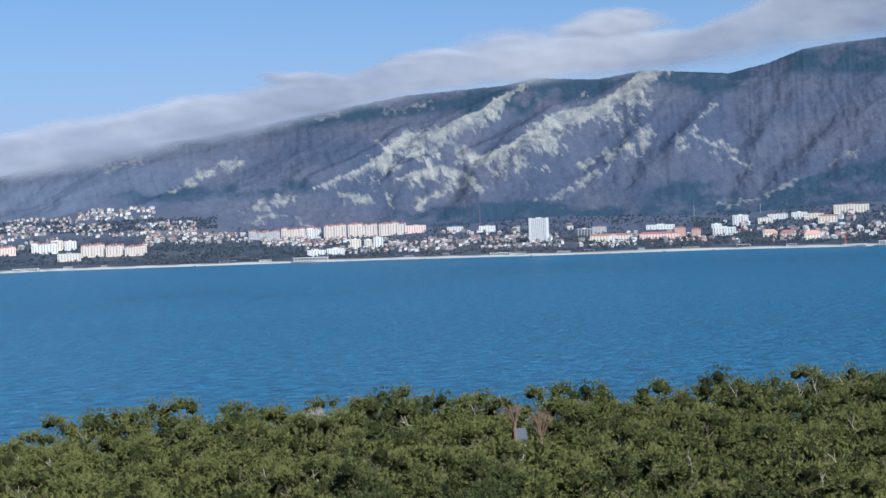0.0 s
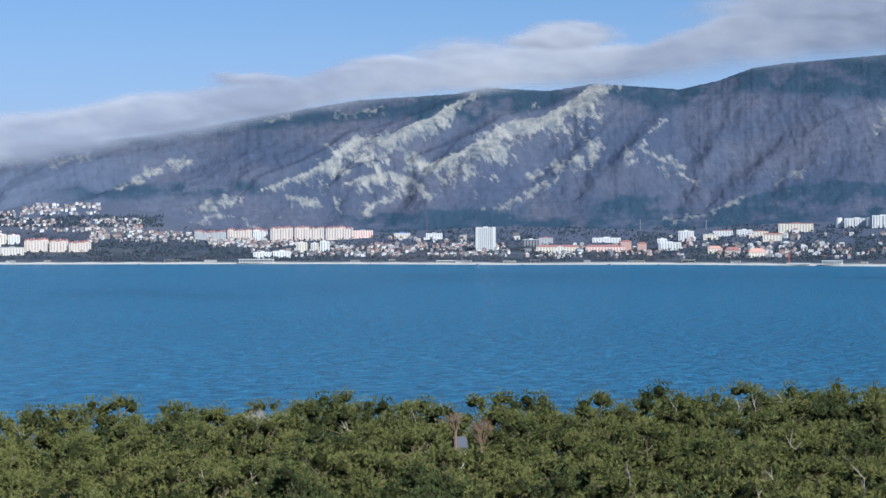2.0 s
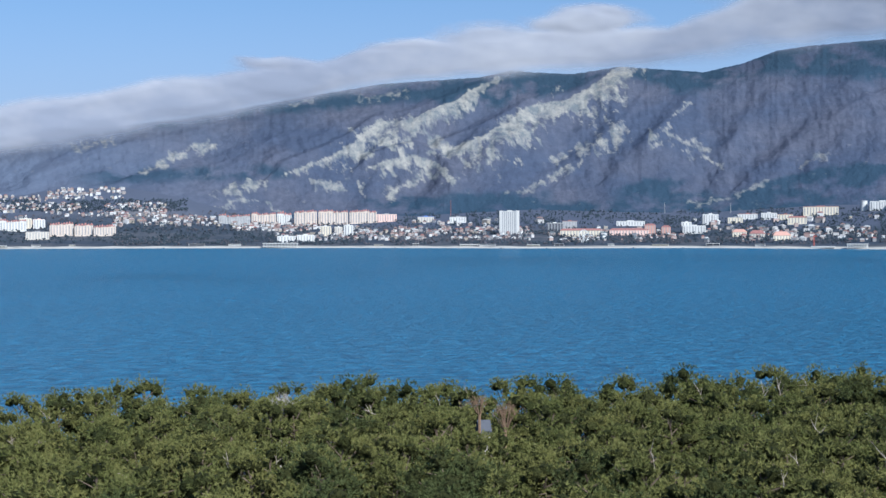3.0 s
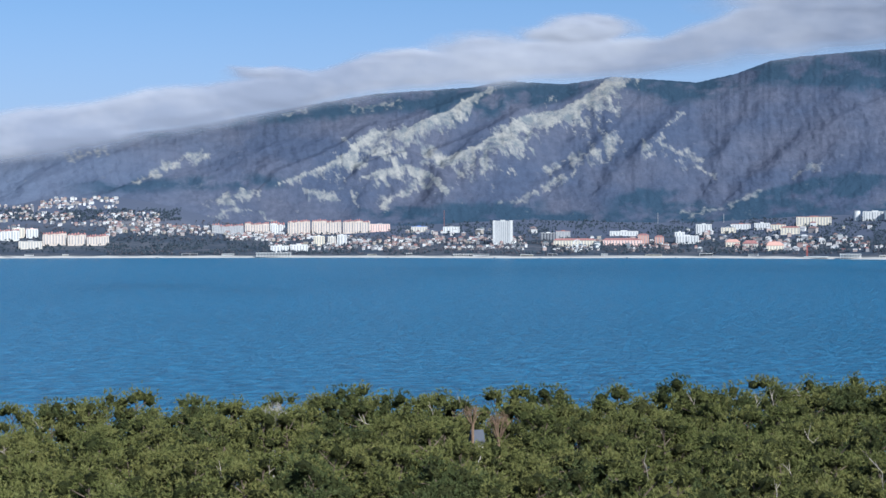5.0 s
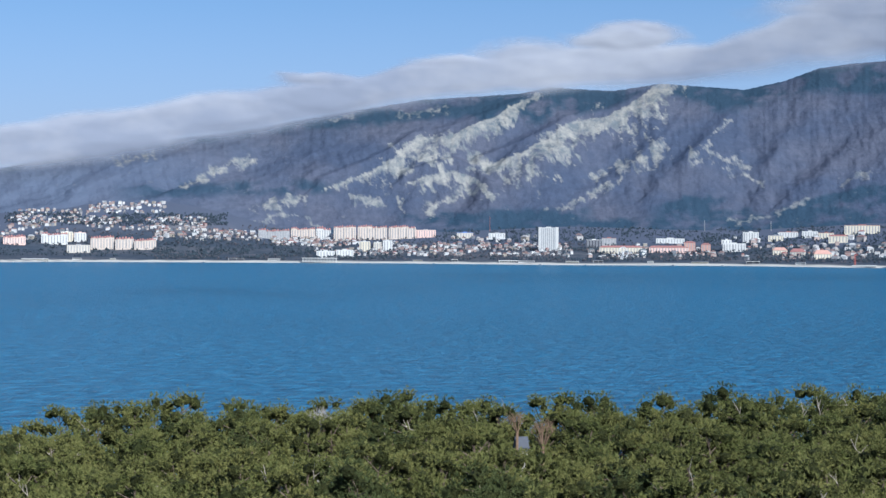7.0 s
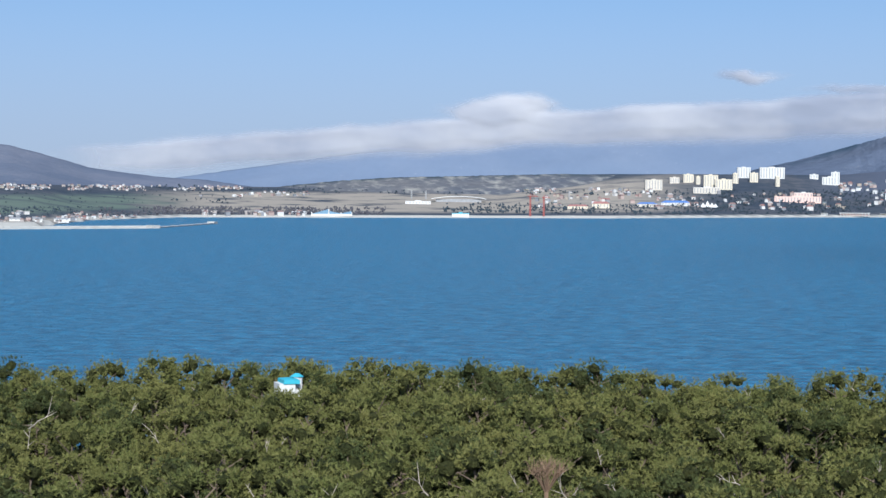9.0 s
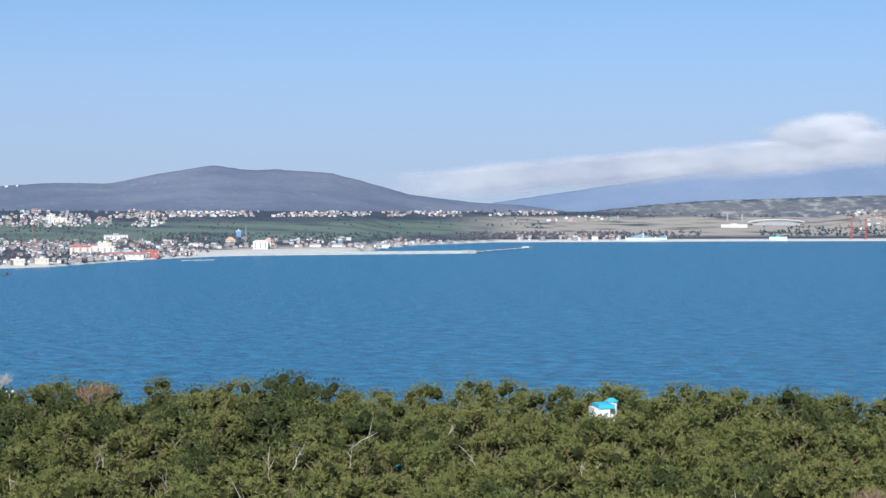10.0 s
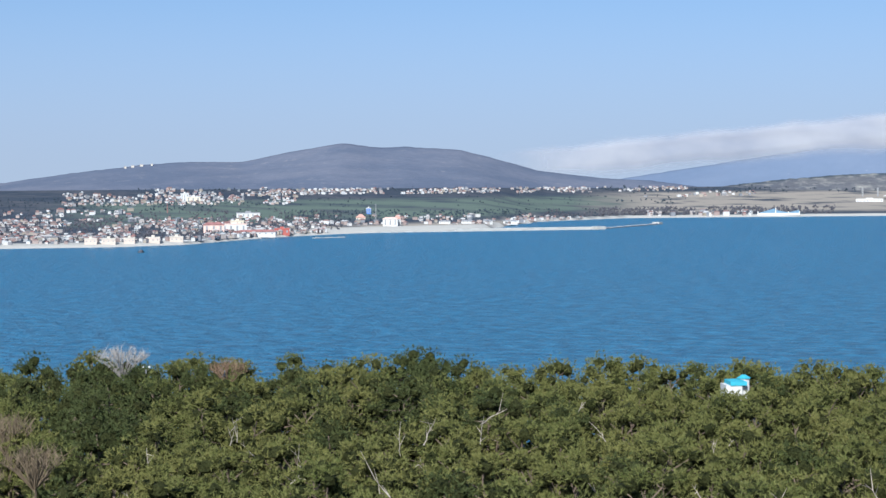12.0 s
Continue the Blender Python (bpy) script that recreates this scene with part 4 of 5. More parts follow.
apartment("apartment_block", "white block with a rounded roof", 17.94, -0.49, 34, 18, mat_white, mat_white)
apartment("apartment_block", "pink apartment block with a red roof", 16.67, -0.14, 50, 18, mat_pink, mat_red_roof, pitched=4, gables=3)
apartment("apartment_block", "long pink apartment block with red roof gables", 15.35, -0.12, 60, 24, mat_white, mat_red_roof, pitched=3.4, gables=10)
apartment("hall", "long low hall with a blue roof", 25.93, -0.41, 58, 6, mat_white, mat_blue_roof, 20, pitched=4, balconies=False)
apartment("hall", "row of low pavilions with pale and blue roofs", 26.9, -0.46, 40, 6, mat_beige, mat_blue_roof, 20, pitched=3, balconies=False)
apartment("guest_house", "row of cream buildings with red roofs near the beach", 28.5, -0.52, 34, 9, mat_cream, mat_red_roof, pitched=4, balconies=False)
apartment("guest_house", "row of cream buildings with red roofs near the beach", 29.3, -0.54, 40, 5, mat_cream, mat_red_roof, pitched=3, balconies=False)
apartment("beach_pavilion", "small white beach pavilion with a teal roof", 33.38, -0.87, 30, 4, mat_white, mat_teal, balconies=False)
# left shore town
apartment("warehouse", "long pale metal warehouse", 56.23, -0.81, 30, 6, mat_white, mat_grey_roof, balconies=False)
apartment("pavilion", "low bright red building by the beach", 55.07, -1.43, 16, 5, mat_red_paint, mat_red_paint, 9, balconies=False)
apartment("pavilion", "long white pavilion with arches and a red roof", 55.95, -1.46, 38, 4, mat_white, mat_red_roof, 8, pitched=2, balconies=False)
apartment("hotel", "pinkish white seaside hotel", 57.42, -1.33, 21, 9, mat_pink, mat_red_roof, 12, pitched=2.5, balconies=False)
apartment("hotel", "pinkish white seaside hotel", 56.72, -1.30, 26, 8, mat_white, mat_pink, 12, balconies=False)
apartment("hotel", "yellow seaside hotel with two wings", 56.61, -1.24, 14, 10, mat_cream, mat_cream, 12, balconies=False)
apartment("guest_house", "yellow house with an orange gable", 52.33, -0.99, 12, 6, mat_cream, mat_orange, 12, pitched=4, balconies=False)
apartment("guest_house", "tall white house with an orange top", 51.05, -1.14, 8, 9, mat_white, mat_orange, 10, pitched=4, balconies=False)
apartment("guest_house", "wide white house beside the harbour", 51.3, -1.15, 18, 9, mat_white, mat_pink, 10, pitched=2, balconies=False)
apartment("tank_tower", "small bright blue tower among trees", 52.05, -0.72, 7, 8, mat_blue_roof, mat_white, 7, balconies=False)
apartment("apartment_block", "cream block above the houses", 58.11, -0.28, 21, 9, mat_cream, mat_white, 12, balconies=False)
apartment("apartment_block", "white block above the houses", 58.4, -0.2, 12, 11, mat_white, mat_white, 12, balconies=False)
for a, w in ((61.6, 18), (61.0, 20), (60.3, 16), (59.5, 20), (58.7, 20)):
    apartment("guest_house", "low cream guest house along the beach wall", a, -1.70, w * 0.6, 3.6, mat_peach, mat_beige, 8, balconies=False)
for a, w in ((47.1, 24), (47.9, 16), (48.6, 20), (49.4, 18)):
    apartment("boat_shed", "low white shed beside the harbour", a, -1.08, w * 0.8, 3.4, mat_white, mat_grey_roof, 9, pitched=1.2, balconies=False)
for k in range(9):
    root = new("townhouse")
    root.matrix_basis = seat_of(54.1 - 0.19 * k, 0.09, 6)
    bm = bmesh.new()
    box(bm, -2.9, -3, 0, 2.9, 3, 5.6)
    part("wall", bm, mat_white, root)
    bm = bmesh.new()
    gable(bm, 5.8, 6, 5.6, 1.4, 0.3, 1.2)
    part("roof", bm, mat_white, root)
    tagged(root, "white townhouse in a row below the hill", "house", "white townhouses")

# airport terminal: a long wing-shaped roof on a glazed hall
terminal = new("airport_terminal")
terminal.matrix_basis = seat_of(33.45, -0.34)
bm = bmesh.new()
box(bm, -50, -14, 0, 50, 14, 8)
part("hall", bm, mat_pane, terminal, "dark glazed hall")
bm = bmesh.new()
ring = []
for k in range(25):
    x = -60 + 5 * k
    z = 8 + 5.5 * math.cos(x / 60 * math.pi / 2) ** 0.8 if abs(x) < 60 else 8
    ring.append([bm.verts.new((x, y, z + dz)) for y, dz in ((-20, 0), (20, 0), (20, 1.2), (-20, 1.2))])
for p, q in zip(ring, ring[1:]):
    for i in range(4):
        bm.faces.new((p[i], q[i], q[(i + 1) % 4], p[(i + 1) % 4]))
part("roof", bm, mat_white, terminal)
tagged(terminal, "long low terminal with a curved white wing roof", "building")
apartment("warehouse", "low white service building on the dry field", 34.87, -0.42, 54, 5, mat_white, mat_white, balconies=False)

# glass building on the beach with a slanting front
club = new("beach_club")
club.matrix_basis = seat_of(37.88, -0.91, 0, 1)
bm = bmesh.new()
box(bm, -35, -6, 0, 35, 6, 4)
part("wall", bm, mat_white, club)
bm = bmesh.new()
for x0, x1, z0, z1 in ((-34, -6, 4, 12), (-4, 16, 9, 5), (16, 34, 5, 9)):
    v = [bm.verts.new(c) for c in ((x0, -6, 4), (x1, -6, 4), (x1, -6, z1), (x0, -6, z0), (x0, 6, 4), (x1, 6, 4), (x1, 6, z1), (x0, 6, z0))]
    for f in ((0, 1, 2, 3), (5, 4, 7, 6), (3, 2, 6, 7), (1, 5, 6, 2), (4, 0, 3, 7)):
        bm.faces.new([v[i] for i in f])
part("glazing", bm, plain("tinted_glass", (0.16, 0.26, 0.36), 0.12, 0.2), club)
for x in (-34.5, -5, 16, 34.5):
    bm = bmesh.new()
    box(bm, x - 0.7, -6.6, 0, x + 0.7, 6.4, 12.5 if x == -5 else 7)
    part("pier", bm, mat_white, club)
tagged(club, "low white beach building with slanting glass fronts", "building")

# white tent roofs
tent = new("tent_pavilion")
tent.matrix_basis = seat_of(24.8, -0.5, 0, 1)
for k, (x, h) in enumerate(((-11, 9), (-2, 13), (7, 9), (14, 7))):
    bm = bmesh.new()
    bmesh.ops.create_cone(bm, cap_ends=False, segments=8, radius1=7, radius2=0.4, depth=h, matrix=Matrix.Translation((x, 0, 3 + h / 2)))
    part("canopy", bm, mat_white, tent)
    bm = bmesh.new()
    box(bm, x - 0.3, -0.3, 0, x + 0.3, 0.3, 3 + h)
    part("mast", bm, mat_steel, tent)
tagged(tent, "white pointed tent pavilion among trees", "tent")


def lattice_mast(name, label, a, e, h, wide, material, jib=0.0, category="mast"):
    """Four legs with cross bracing; a jib makes it a tower crane."""
    root = new(name)
    root.matrix_basis = seat_of(a, e, 30, 0.5)
    q = wide / 2
    bm = bmesh.new()
    for x, y in ((-q, -q), (q, -q), (q, q), (-q, q)):
        limb_mesh(bm, (x, y, 0), (x * 0.8, y * 0.8, h), wide * 0.16, wide * 0.13, 4)
    part("tower", bm, material, root)
    bm = bmesh.new()
    n = max(4, int(h / (wide * 1.6)))
    for k in range(n):
        z0, z1 = h * k / n, h * (k + 1) / n
        s = 1 if k % 2 else -1
        limb_mesh(bm, (-q * s, -q, z0), (q * s, -q, z1), wide * 0.08, wide * 0.08, 4)
        limb_mesh(bm, (q, -q * s, z0), (q, q * s, z1), wide * 0.08, wide * 0.08, 4)
    part("bracing", bm, material, root)
    if jib:
        bm = bmesh.new()
        limb_mesh(bm, (-jib * 0.3, 0, h), (jib, 0, h), 0.7, 0.5, 4)
        limb_mesh(bm, (0, 0, h + 5), (jib * 0.7, 0, h), 0.2, 0.2, 4)
        limb_mesh(bm, (0, 0, h), (0, 0, h + 5), 0.5, 0.3, 4)
        part("jib", bm, material, root)
    return tagged(root, label, category)


lattice_mast("tower_crane", "red lattice tower crane on a building site", 30.95, -0.87, 36, 2.2, mat_red_paint, 16, "crane")
lattice_mast("tower_crane", "red lattice tower crane on a building site", 30.48, -0.87, 34, 2.2, mat_red_paint, 12, "crane")
lattice_mast("radio_mast", "thin red and white radio mast", 0.38, 0.35, 40, 1.3, mat_red_roof)
lattice_mast("radio_mast", "pale lattice mast on the wooded slope", -7.05, 0.40, 28, 1.1, mat_grey)
lattice_mast("radio_mast", "pale lattice mast on the wooded slope", -9.3, 0.42, 24, 1.1, mat_grey)
lattice_mast("radio_mast", "red and white lattice mast among houses", 59.0, -0.62, 14, 0.9, mat_red_roof)
lattice_mast("light_mast", "tall thin grey mast beside the harbour", 51.8, -1.0, 24, 0.8, mat_grey)
lattice_mast("harbour_crane", "rusty red harbour crane on the pier", -12.1, -0.80, 20, 2.0, mat_red_paint, 7, "crane")
for a, e in ((34.6, 0.0), (35.1, 0.05), (29.6, 0.2)):
    lattice_mast("pylon", "grey lattice power pylon on the dry slope", a, -0.25, 20, 2.4, mat_grey)

# ferris wheel on the promenade
wheel = new("ferris_wheel")
wheel.matrix_basis = seat_of(-4.26, -0.58, 35, 1)
bm = bmesh.new()
for k in range(24):
    t0, t1 = 2 * math.pi * k / 24, 2 * math.pi * (k + 1) / 24
    for y in (-1.2, 1.2):
        limb_mesh(bm, (12 * math.cos(t0), y, 15 + 12 * math.sin(t0)), (12 * math.cos(t1), y, 15 + 12 * math.sin(t1)), 0.35, 0.35, 4)
part("rim", bm, mat_steel, wheel)
for k in range(12):
    bm = bmesh.new()
    t0 = 2 * math.pi * k / 12
    limb_mesh(bm, (0, 0, 15), (12 * math.cos(t0), 0, 15 + 12 * math.sin(t0)), 0.25, 0.2, 4)
    part("spoke", bm, mat_steel, wheel)
    bm = bmesh.new()
    cx, cz = 12.4 * math.cos(t0), 14.2 + 12.4 * math.sin(t0)
    box(bm, cx - 0.9, -0.9, cz - 1.9, cx + 0.9, 0.9, cz)
    part("gondola", bm, mat_white, wheel)
for x in (-5, 5):
    for y in (-3, 3):
        bm = bmesh.new()
        limb_mesh(bm, (x, y, 0), (0, y * 0.4, 15), 0.5, 0.35, 5)
        part("leg", bm, mat_steel, wheel)
tagged(wheel, "small white ferris wheel among bare trees", "ferris wheel")


def pier_hall(name, label, a, w, h, piles, wall, r_off=-8.0):
    """A building on piles at the water's edge, open arcade below a flat roof."""
    r = float(ip(a, SHORE)) + r_off
    x, y = at(a, r)
    root = new(name)
    root.matrix_basis = pose(x, y, 0, 0, 0, a)
    bm = bmesh.new()
    box(bm, -w / 2, -8, 2.2, w / 2, 8, 3.2)
    part("deck", bm, mat_stone, root)
    bm = bmesh.new()
    box(bm, -w / 2 + 1, -2, 3.2, w / 2 - 1, 7, h)
    part("wall", bm, wall, root)
    bm = bmesh.new()
    box(bm, -w / 2, -7.5, h, w / 2, 7.5, h + 0.9)
    part("roof", bm, mat_white, root)
    for k in range(piles):
        px = -w / 2 + (k + 0.5) * w / piles
        bm = bmesh.new()
        box(bm, px - 0.5, -7.4, -6, px + 0.5, -6.4, h)
        part("pillar", bm, mat_white, root)
    return tagged(root, label, "pier")


pier_hall("pier", "white arcaded pier building at the water's edge", 6.32, 76, 9.5, 12, mat_grey)
pier_hall("pier", "white pavilion on a low concrete pier", -13.54, 40, 9, 8, mat_white)
pier_hall("pier", "long low concrete pier on piles", -12.4, 44, 4, 12, mat_stone, -20)
pier_hall("pier", "low dark pavilion with a pale roof by the beach", -0.3, 44, 7, 9, mat_darkwall, 14)
pier_hall("pier", "white pier building with a dark arcade", 19.9, 60, 8, 10, mat_pink, -4)
pier_hall("pier", "low white beach building", 16.0, 56, 6, 8, mat_cream, 8)

def kiosk(a, w, h, wall, roof):
    """A low beach building on a terrace: wall, open front, flat roof on posts."""
    root = new("beach_kiosk")
    r = float(ip(a, SHORE)) + 13
    root.matrix_basis = pose(*at(a, r), float(land(a, r)) - 1, 0, 0, a)
    bm = bmesh.new()
    box(bm, -w / 2, -2, 0, w / 2, 4, h)
    part("wall", bm, wall, root)
    bm = bmesh.new()
    box(bm, -w / 2 - 0.6, -5, h, w / 2 + 0.6, 4.6, h + 0.6)
    part("roof", bm, roof, root)
    for x in (-w / 2, 0, w / 2):
        bm = bmesh.new()
        box(bm, x - 0.2, -4.8, -1, x + 0.2, -4.4, h)
        part("post", bm, mat_white, root)
    return tagged(root, "low pale beach building with a flat roof on posts", "building", "beach kiosks")


def jetty(a, length):
    """A short groyne of concrete blocks that runs out from the beach."""
    root = new("jetty")
    root.matrix_basis = pose(*at(a, float(ip(a, SHORE)) + 6), 0, 0, 0, a + 12)
    n = max(3, int(length / 7))
    for k in range(n):
        bm = bmesh.new()
        y = -length * k / n
        box(bm, -2.2, y - length / n * 0.94, -5, 2.2, y, 1.3 + 0.3 * math.sin(k * 2.1))
        part("block", bm, mat_stone, root)
    return tagged(root, "short concrete jetty running out from the beach", "jetty", "beach jetties")


for k, a in enumerate((-14.6, -10.3, -8.7, -6.9, -5.2, -3.4, -2.5, -0.9, 1.6, 2.9, 7.9, 9.2, 13.4, 14.6, 17.4, 18.8, 20.9)):
    kiosk(a, 12 + 7 * (k % 4), 3.4 + 0.8 * (k % 3), (mat_cream, mat_white, mat_darkwall)[k % 3], (mat_white, mat_grey_roof)[k % 2])
for k, a in enumerate((-9.6, -7.6, -5.9, -4.0, -2.9, -1.3, 1.1, 2.4, 10.4, 16.8)):
    jetty(a, 24 + 8 * (k % 3))

# mole: a long low causeway with a wall, and a thin rubble tail
mole = new("mole")
for name, a0, r0, a1, r1, wide, h, m in (("causeway", 53.0, 1872, 44.0, 1962, 13, 1.3, mat_stone), ("parapet", 49.0, 1925, 44.0, 1972, 2.5, 3.0, mat_stone), ("tail", 44.0, 1964, 42.0, 2230, 9, 1.4, mat_grey), ("head", 44.15, 1958, 43.9, 1964, 14, 3.6, mat_stone), ("tip", 42.06, 2224, 41.94, 2236, 10, 3.2, mat_stone)):
    (x0, y0), (x1, y1) = at(a0, r0), at(a1, r1)
    length = math.hypot(x1 - x0, y1 - y0)
    bm = bmesh.new()
    n = max(2, int(length / 14))
    for k in range(n):
        jz = 0.25 * math.sin(k * 2.3)
        box(bm, length * k / n, -wide / 2, -6, length * (k + 0.985) / n, wide / 2, h + jz * (name in ("tail", "causeway")))
    ob = part(name, bm, m, mole)
    ob.matrix_basis = pose(x0, y0, 0, 0, 0, math.degrees(math.atan2(y1 - y0, x1 - x0)))
tagged(mole, "long pale concrete harbour mole with a thin rubble tail", "breakwater", kind="structure")
reef = new("breakwater")
(x0, y0), (x1, y1) = at(54.0, 1668), at(52.9, 1690)
bm = bmesh.new()
length = math.hypot(x1 - x0, y1 - y0)
for k in range(10):
    box(bm, length * k / 10, -1.5, -6, length * (k + 0.9) / 10, 1.5, 0.7 + 0.3 * math.sin(k * 1.7))
ob = part("blocks", bm, mat_stone, reef)
ob.matrix_basis = pose(x0, y0, 0, 0, 0, math.degrees(math.atan2(y1 - y0, x1 - x0)))
tagged(reef, "low line of pale breakwater blocks in the water", "breakwater")
boat = new("boat")
boat.matrix_basis = pose(*at(59.9, 1310), 0, 0, 0, 20)
bm = bmesh.new()
v = [[bm.verts.new((x, y * s, z)) for y in (-1, 1)] for x, s, z in ((-3, 0.9, 1.0), (-3, 0.6, -0.4), (2, 0.5, -0.4), (2, 1.0, 1.1), (4, 0.1, 1.4))]
for p, q in zip(v, v[1:]):
    bm.faces.new((p[0], p[1], q[1], q[0]))
for side in (0, 1):
    bm.faces.new([v[i][side] for i in (0, 1, 2, 3)])
part("hull", bm, mat_darkwall, boat)
bm = bmesh.new()
box(bm, -1.2, -0.6, 0.9, 1, 0.6, 2.2)
part("cabin", bm, mat_darkwall, boat)
tagged(boat, "small dark motor boat on the water", "boat")

# ---- houses by the hundred ----
town = np.random.default_rng(21)


def house_meshes(w, d, h, rise, hip):
    bm = bmesh.new()
    box(bm, -w / 2, -d / 2, -2, w / 2, d / 2, h)
    if not hip:
        for x in (-w / 2, w / 2):
            bm.faces.new([bm.verts.new(c) for c in ((x, -d / 2, h), (x, d / 2, h), (x, 0, h + rise * 0.9))])
    me = bpy.data.meshes.new("wall")
    bm.to_mesh(me)
    bm.free()
    me.materials.append(mat_house)
    bm = bmesh.new()
    if rise > 0.5:
        gable(bm, w, d, h, rise, 0.5, hip)
    else:
        box(bm, -w / 2 - 0.3, -d / 2 - 0.3, h, w / 2 + 0.3, d / 2 + 0.3, h + 0.7)
    ro = bpy.data.meshes.new("roof")
    bm.to_mesh(ro)
    bm.free()
    ro.materials.append(mat_tiles)
    return me, ro, (w, d, h)


HOUSES = [house_meshes(*p) for p in ((9, 8, 6, 3, 0), (11, 9, 7, 3, 3.5), (8, 7, 4, 2.5, 0), (13, 9, 8, 0.3, 0), (15, 10, 9, 3, 4), (7, 7, 5, 2.5, 2.5))]
bm = bmesh.new()
box(bm, -0.6, -0.06, -0.7, 0.6, 0.06, 0.7)
PANE = bpy.data.meshes.new("window")
bm.to_mesh(PANE)
bm.free()
PANE.materials.append(mat_pane)

# bearing from, to; elevation from, to; how many; size
QUARTERS = [(14.0, 16.5, 0.45, 1.05, 150, 0.55), (11.6, 14.2, 0.95, 1.32, 150, 0.55), (10.2, 13.9, 0.34, 0.82, 210, 0.55), (7.4, 12.0, 0.02, 0.34, 170, 0.6), (4, 8, -0.16, 0.10, 170, 0.6), (-2.5, 6.5, -0.50, -0.08, 520, 0.58), (-15.5, -3, -0.58, -0.12, 260, 0.7), (-15.5, -8, -0.1, 0.35, 26, 0.9),
            (14.5, 20.5, 0.0, 0.75, 200, 0.65), (26.6, 33, 0.0, 0.12, 90, 0.55), (41, 55.5, -0.03, 0.13, 620, 0.38), (54.5, 62.5, -0.36, 0.06, 520, 0.34), (53.6, 66, -1.62, -0.85, 1250, 0.31), (44.6, 54, -1.12, -0.82, 200, 0.36),
            (37.5, 42.5, -0.22, -0.05, 60, 0.5), (38.6, 42.4, -0.88, -0.76, 40, 0.6), (-3, 3, 0.0, 0.2, 30, 0.8), (18, 31, -0.55, 0.0, 170, 0.65), (60, 67, -0.75, -0.5, 70, 0.38), (55.5, 60, 0.1, 0.16, 18, 0.5)]
lots = []
for a0, a1, e0, e1, n, size in QUARTERS:
    for k in range(n):
        a, e = town.uniform(a0, a1), town.uniform(e0, e1)
        if noise.noise((a * 1.1, e * 6, 3.3)) < -0.22 or (16.5 < a < 21 and e > ip(a, (16.5, 0.9, 17.6, 0.5, 21, 0.35))):
            continue
        r, z = spot(a, e)
        if r < 4600:
            lots.append((a, r, z, int(town.integers(0, 6)), size * 1.08 * town.uniform(0.8, 1.35), a + town.choice([0, 90]) + town.normal(0, 18)))
lots.sort(key=lambda p: p[1])
for a, r, z, kind, s, turn in lots[:290]:
    wall, ro, (w, d, h) = HOUSES[kind]
    root = new("house")
    root.matrix_basis = pose(*at(a, r), z, 0, 0, turn) @ Matrix.Scale(s, 4)
    for name, me in (("wall", wall), ("roof", ro)):
        o = new(name, me)
        o.parent = root
    for x in (-w * 0.25, w * 0.25):
        for y, t in ((-d / 2, 0), (d / 2, 0)):
            o = new("window", PANE)
            o.parent = root
            o.matrix_basis = pose(x, y, h * 0.62)
    tagged(root, "small rendered house with a pitched or flat roof in the town", "house", "houses of the shore town")


def joined(name, items, material):
    """items: (mesh, pose) pairs, all in one mesh."""
    V, F, count, cache = [], [], 0, {}
    for me, m in items:
        if me.name not in cache:
            co = np.empty(len(me.vertices) * 3)
            me.vertices.foreach_get("co", co)
            cache[me.name] = (co.reshape(-1, 3), [tuple(p.vertices) for p in me.polygons])
        co, faces = cache[me.name]
        M = np.array(m)
        V.append(co @ M[:3, :3].T + M[:3, 3])
        F.extend([tuple(i + count for i in f) for f in faces])
        count += len(co)
    return new(name, mesh_from(name, np.concatenate(V), F, [material]))


rest = [(kind, pose(*at(a, r), z, 0, 0, turn) @ Matrix.Scale(s, 4)) for a, r, z, kind, s, turn in lots[290:]]
suburb = new("far_houses")
tagged(suburb, "hundreds of small pale houses with red and grey roofs", "houses", kind="stuff")
for name, pick, m in (("walls", 0, mat_house), ("roofs", 1, mat_tiles)):
    o = joined(name, [(HOUSES[kind][pick], q) for kind, q in rest], m)
    o.parent = suburb
    tagged(o, kind="stuff")

# beach wall of the left shore
bm = bmesh.new()
for k in range(60):
    a = 66 - k * 0.16
    if k % 9 == 4:
        continue
    r = float(ip(a, SHORE)) + 13
    x, y = at(a, r)
    x1, y1 = at(a - 0.15, float(ip(a - 0.15, SHORE)) + 13)
    limb_mesh(bm, (x, y, 2.2), (x1, y1, 2.2), 1.1, 1.1, 4)
wall_ob = part("beach_wall", bm, mat_white)
tagged(wall_ob, "long low white wall behind the narrow beach", "wall", kind="structure")

# ---- far trees between the houses ----
mat_far_pine = plain("far_pines", (0.046, 0.064, 0.084), 1.0, 0.4, 0.05)
mat_far_bare = plain("far_bare_trees", (0.092, 0.090, 0.108), 1.0, 0.3, 0.05)


def far_tree(seed, tall, wide, lumps):
    r = np.random.default_rng(seed)
    bm = bmesh.new()
    limb_mesh(bm, (0, 0, -1), (0, 0, tall * 0.5), 0.3, 0.2, 4)
    for k in range(lumps):
        t = 2.4 * k
        m = Matrix.Translation((math.cos(t) * wide * 0.45 * r.uniform(0.4, 1), math.sin(t) * wide * 0.45 * r.uniform(0.4, 1), tall * r.uniform(0.4, 0.95))) @ Matrix.Diagonal((*(wide * r.uniform(0.2, 0.4, 3)), 1)) @ Euler(r.uniform(0, 3, 3)).to_matrix().to_4x4()
        bmesh.ops.create_icosphere(bm, subdivisions=1, radius=1, matrix=m)
    me = bpy.data.meshes.new("far_tree")
    bm.to_mesh(me)
    bm.free()
    return me


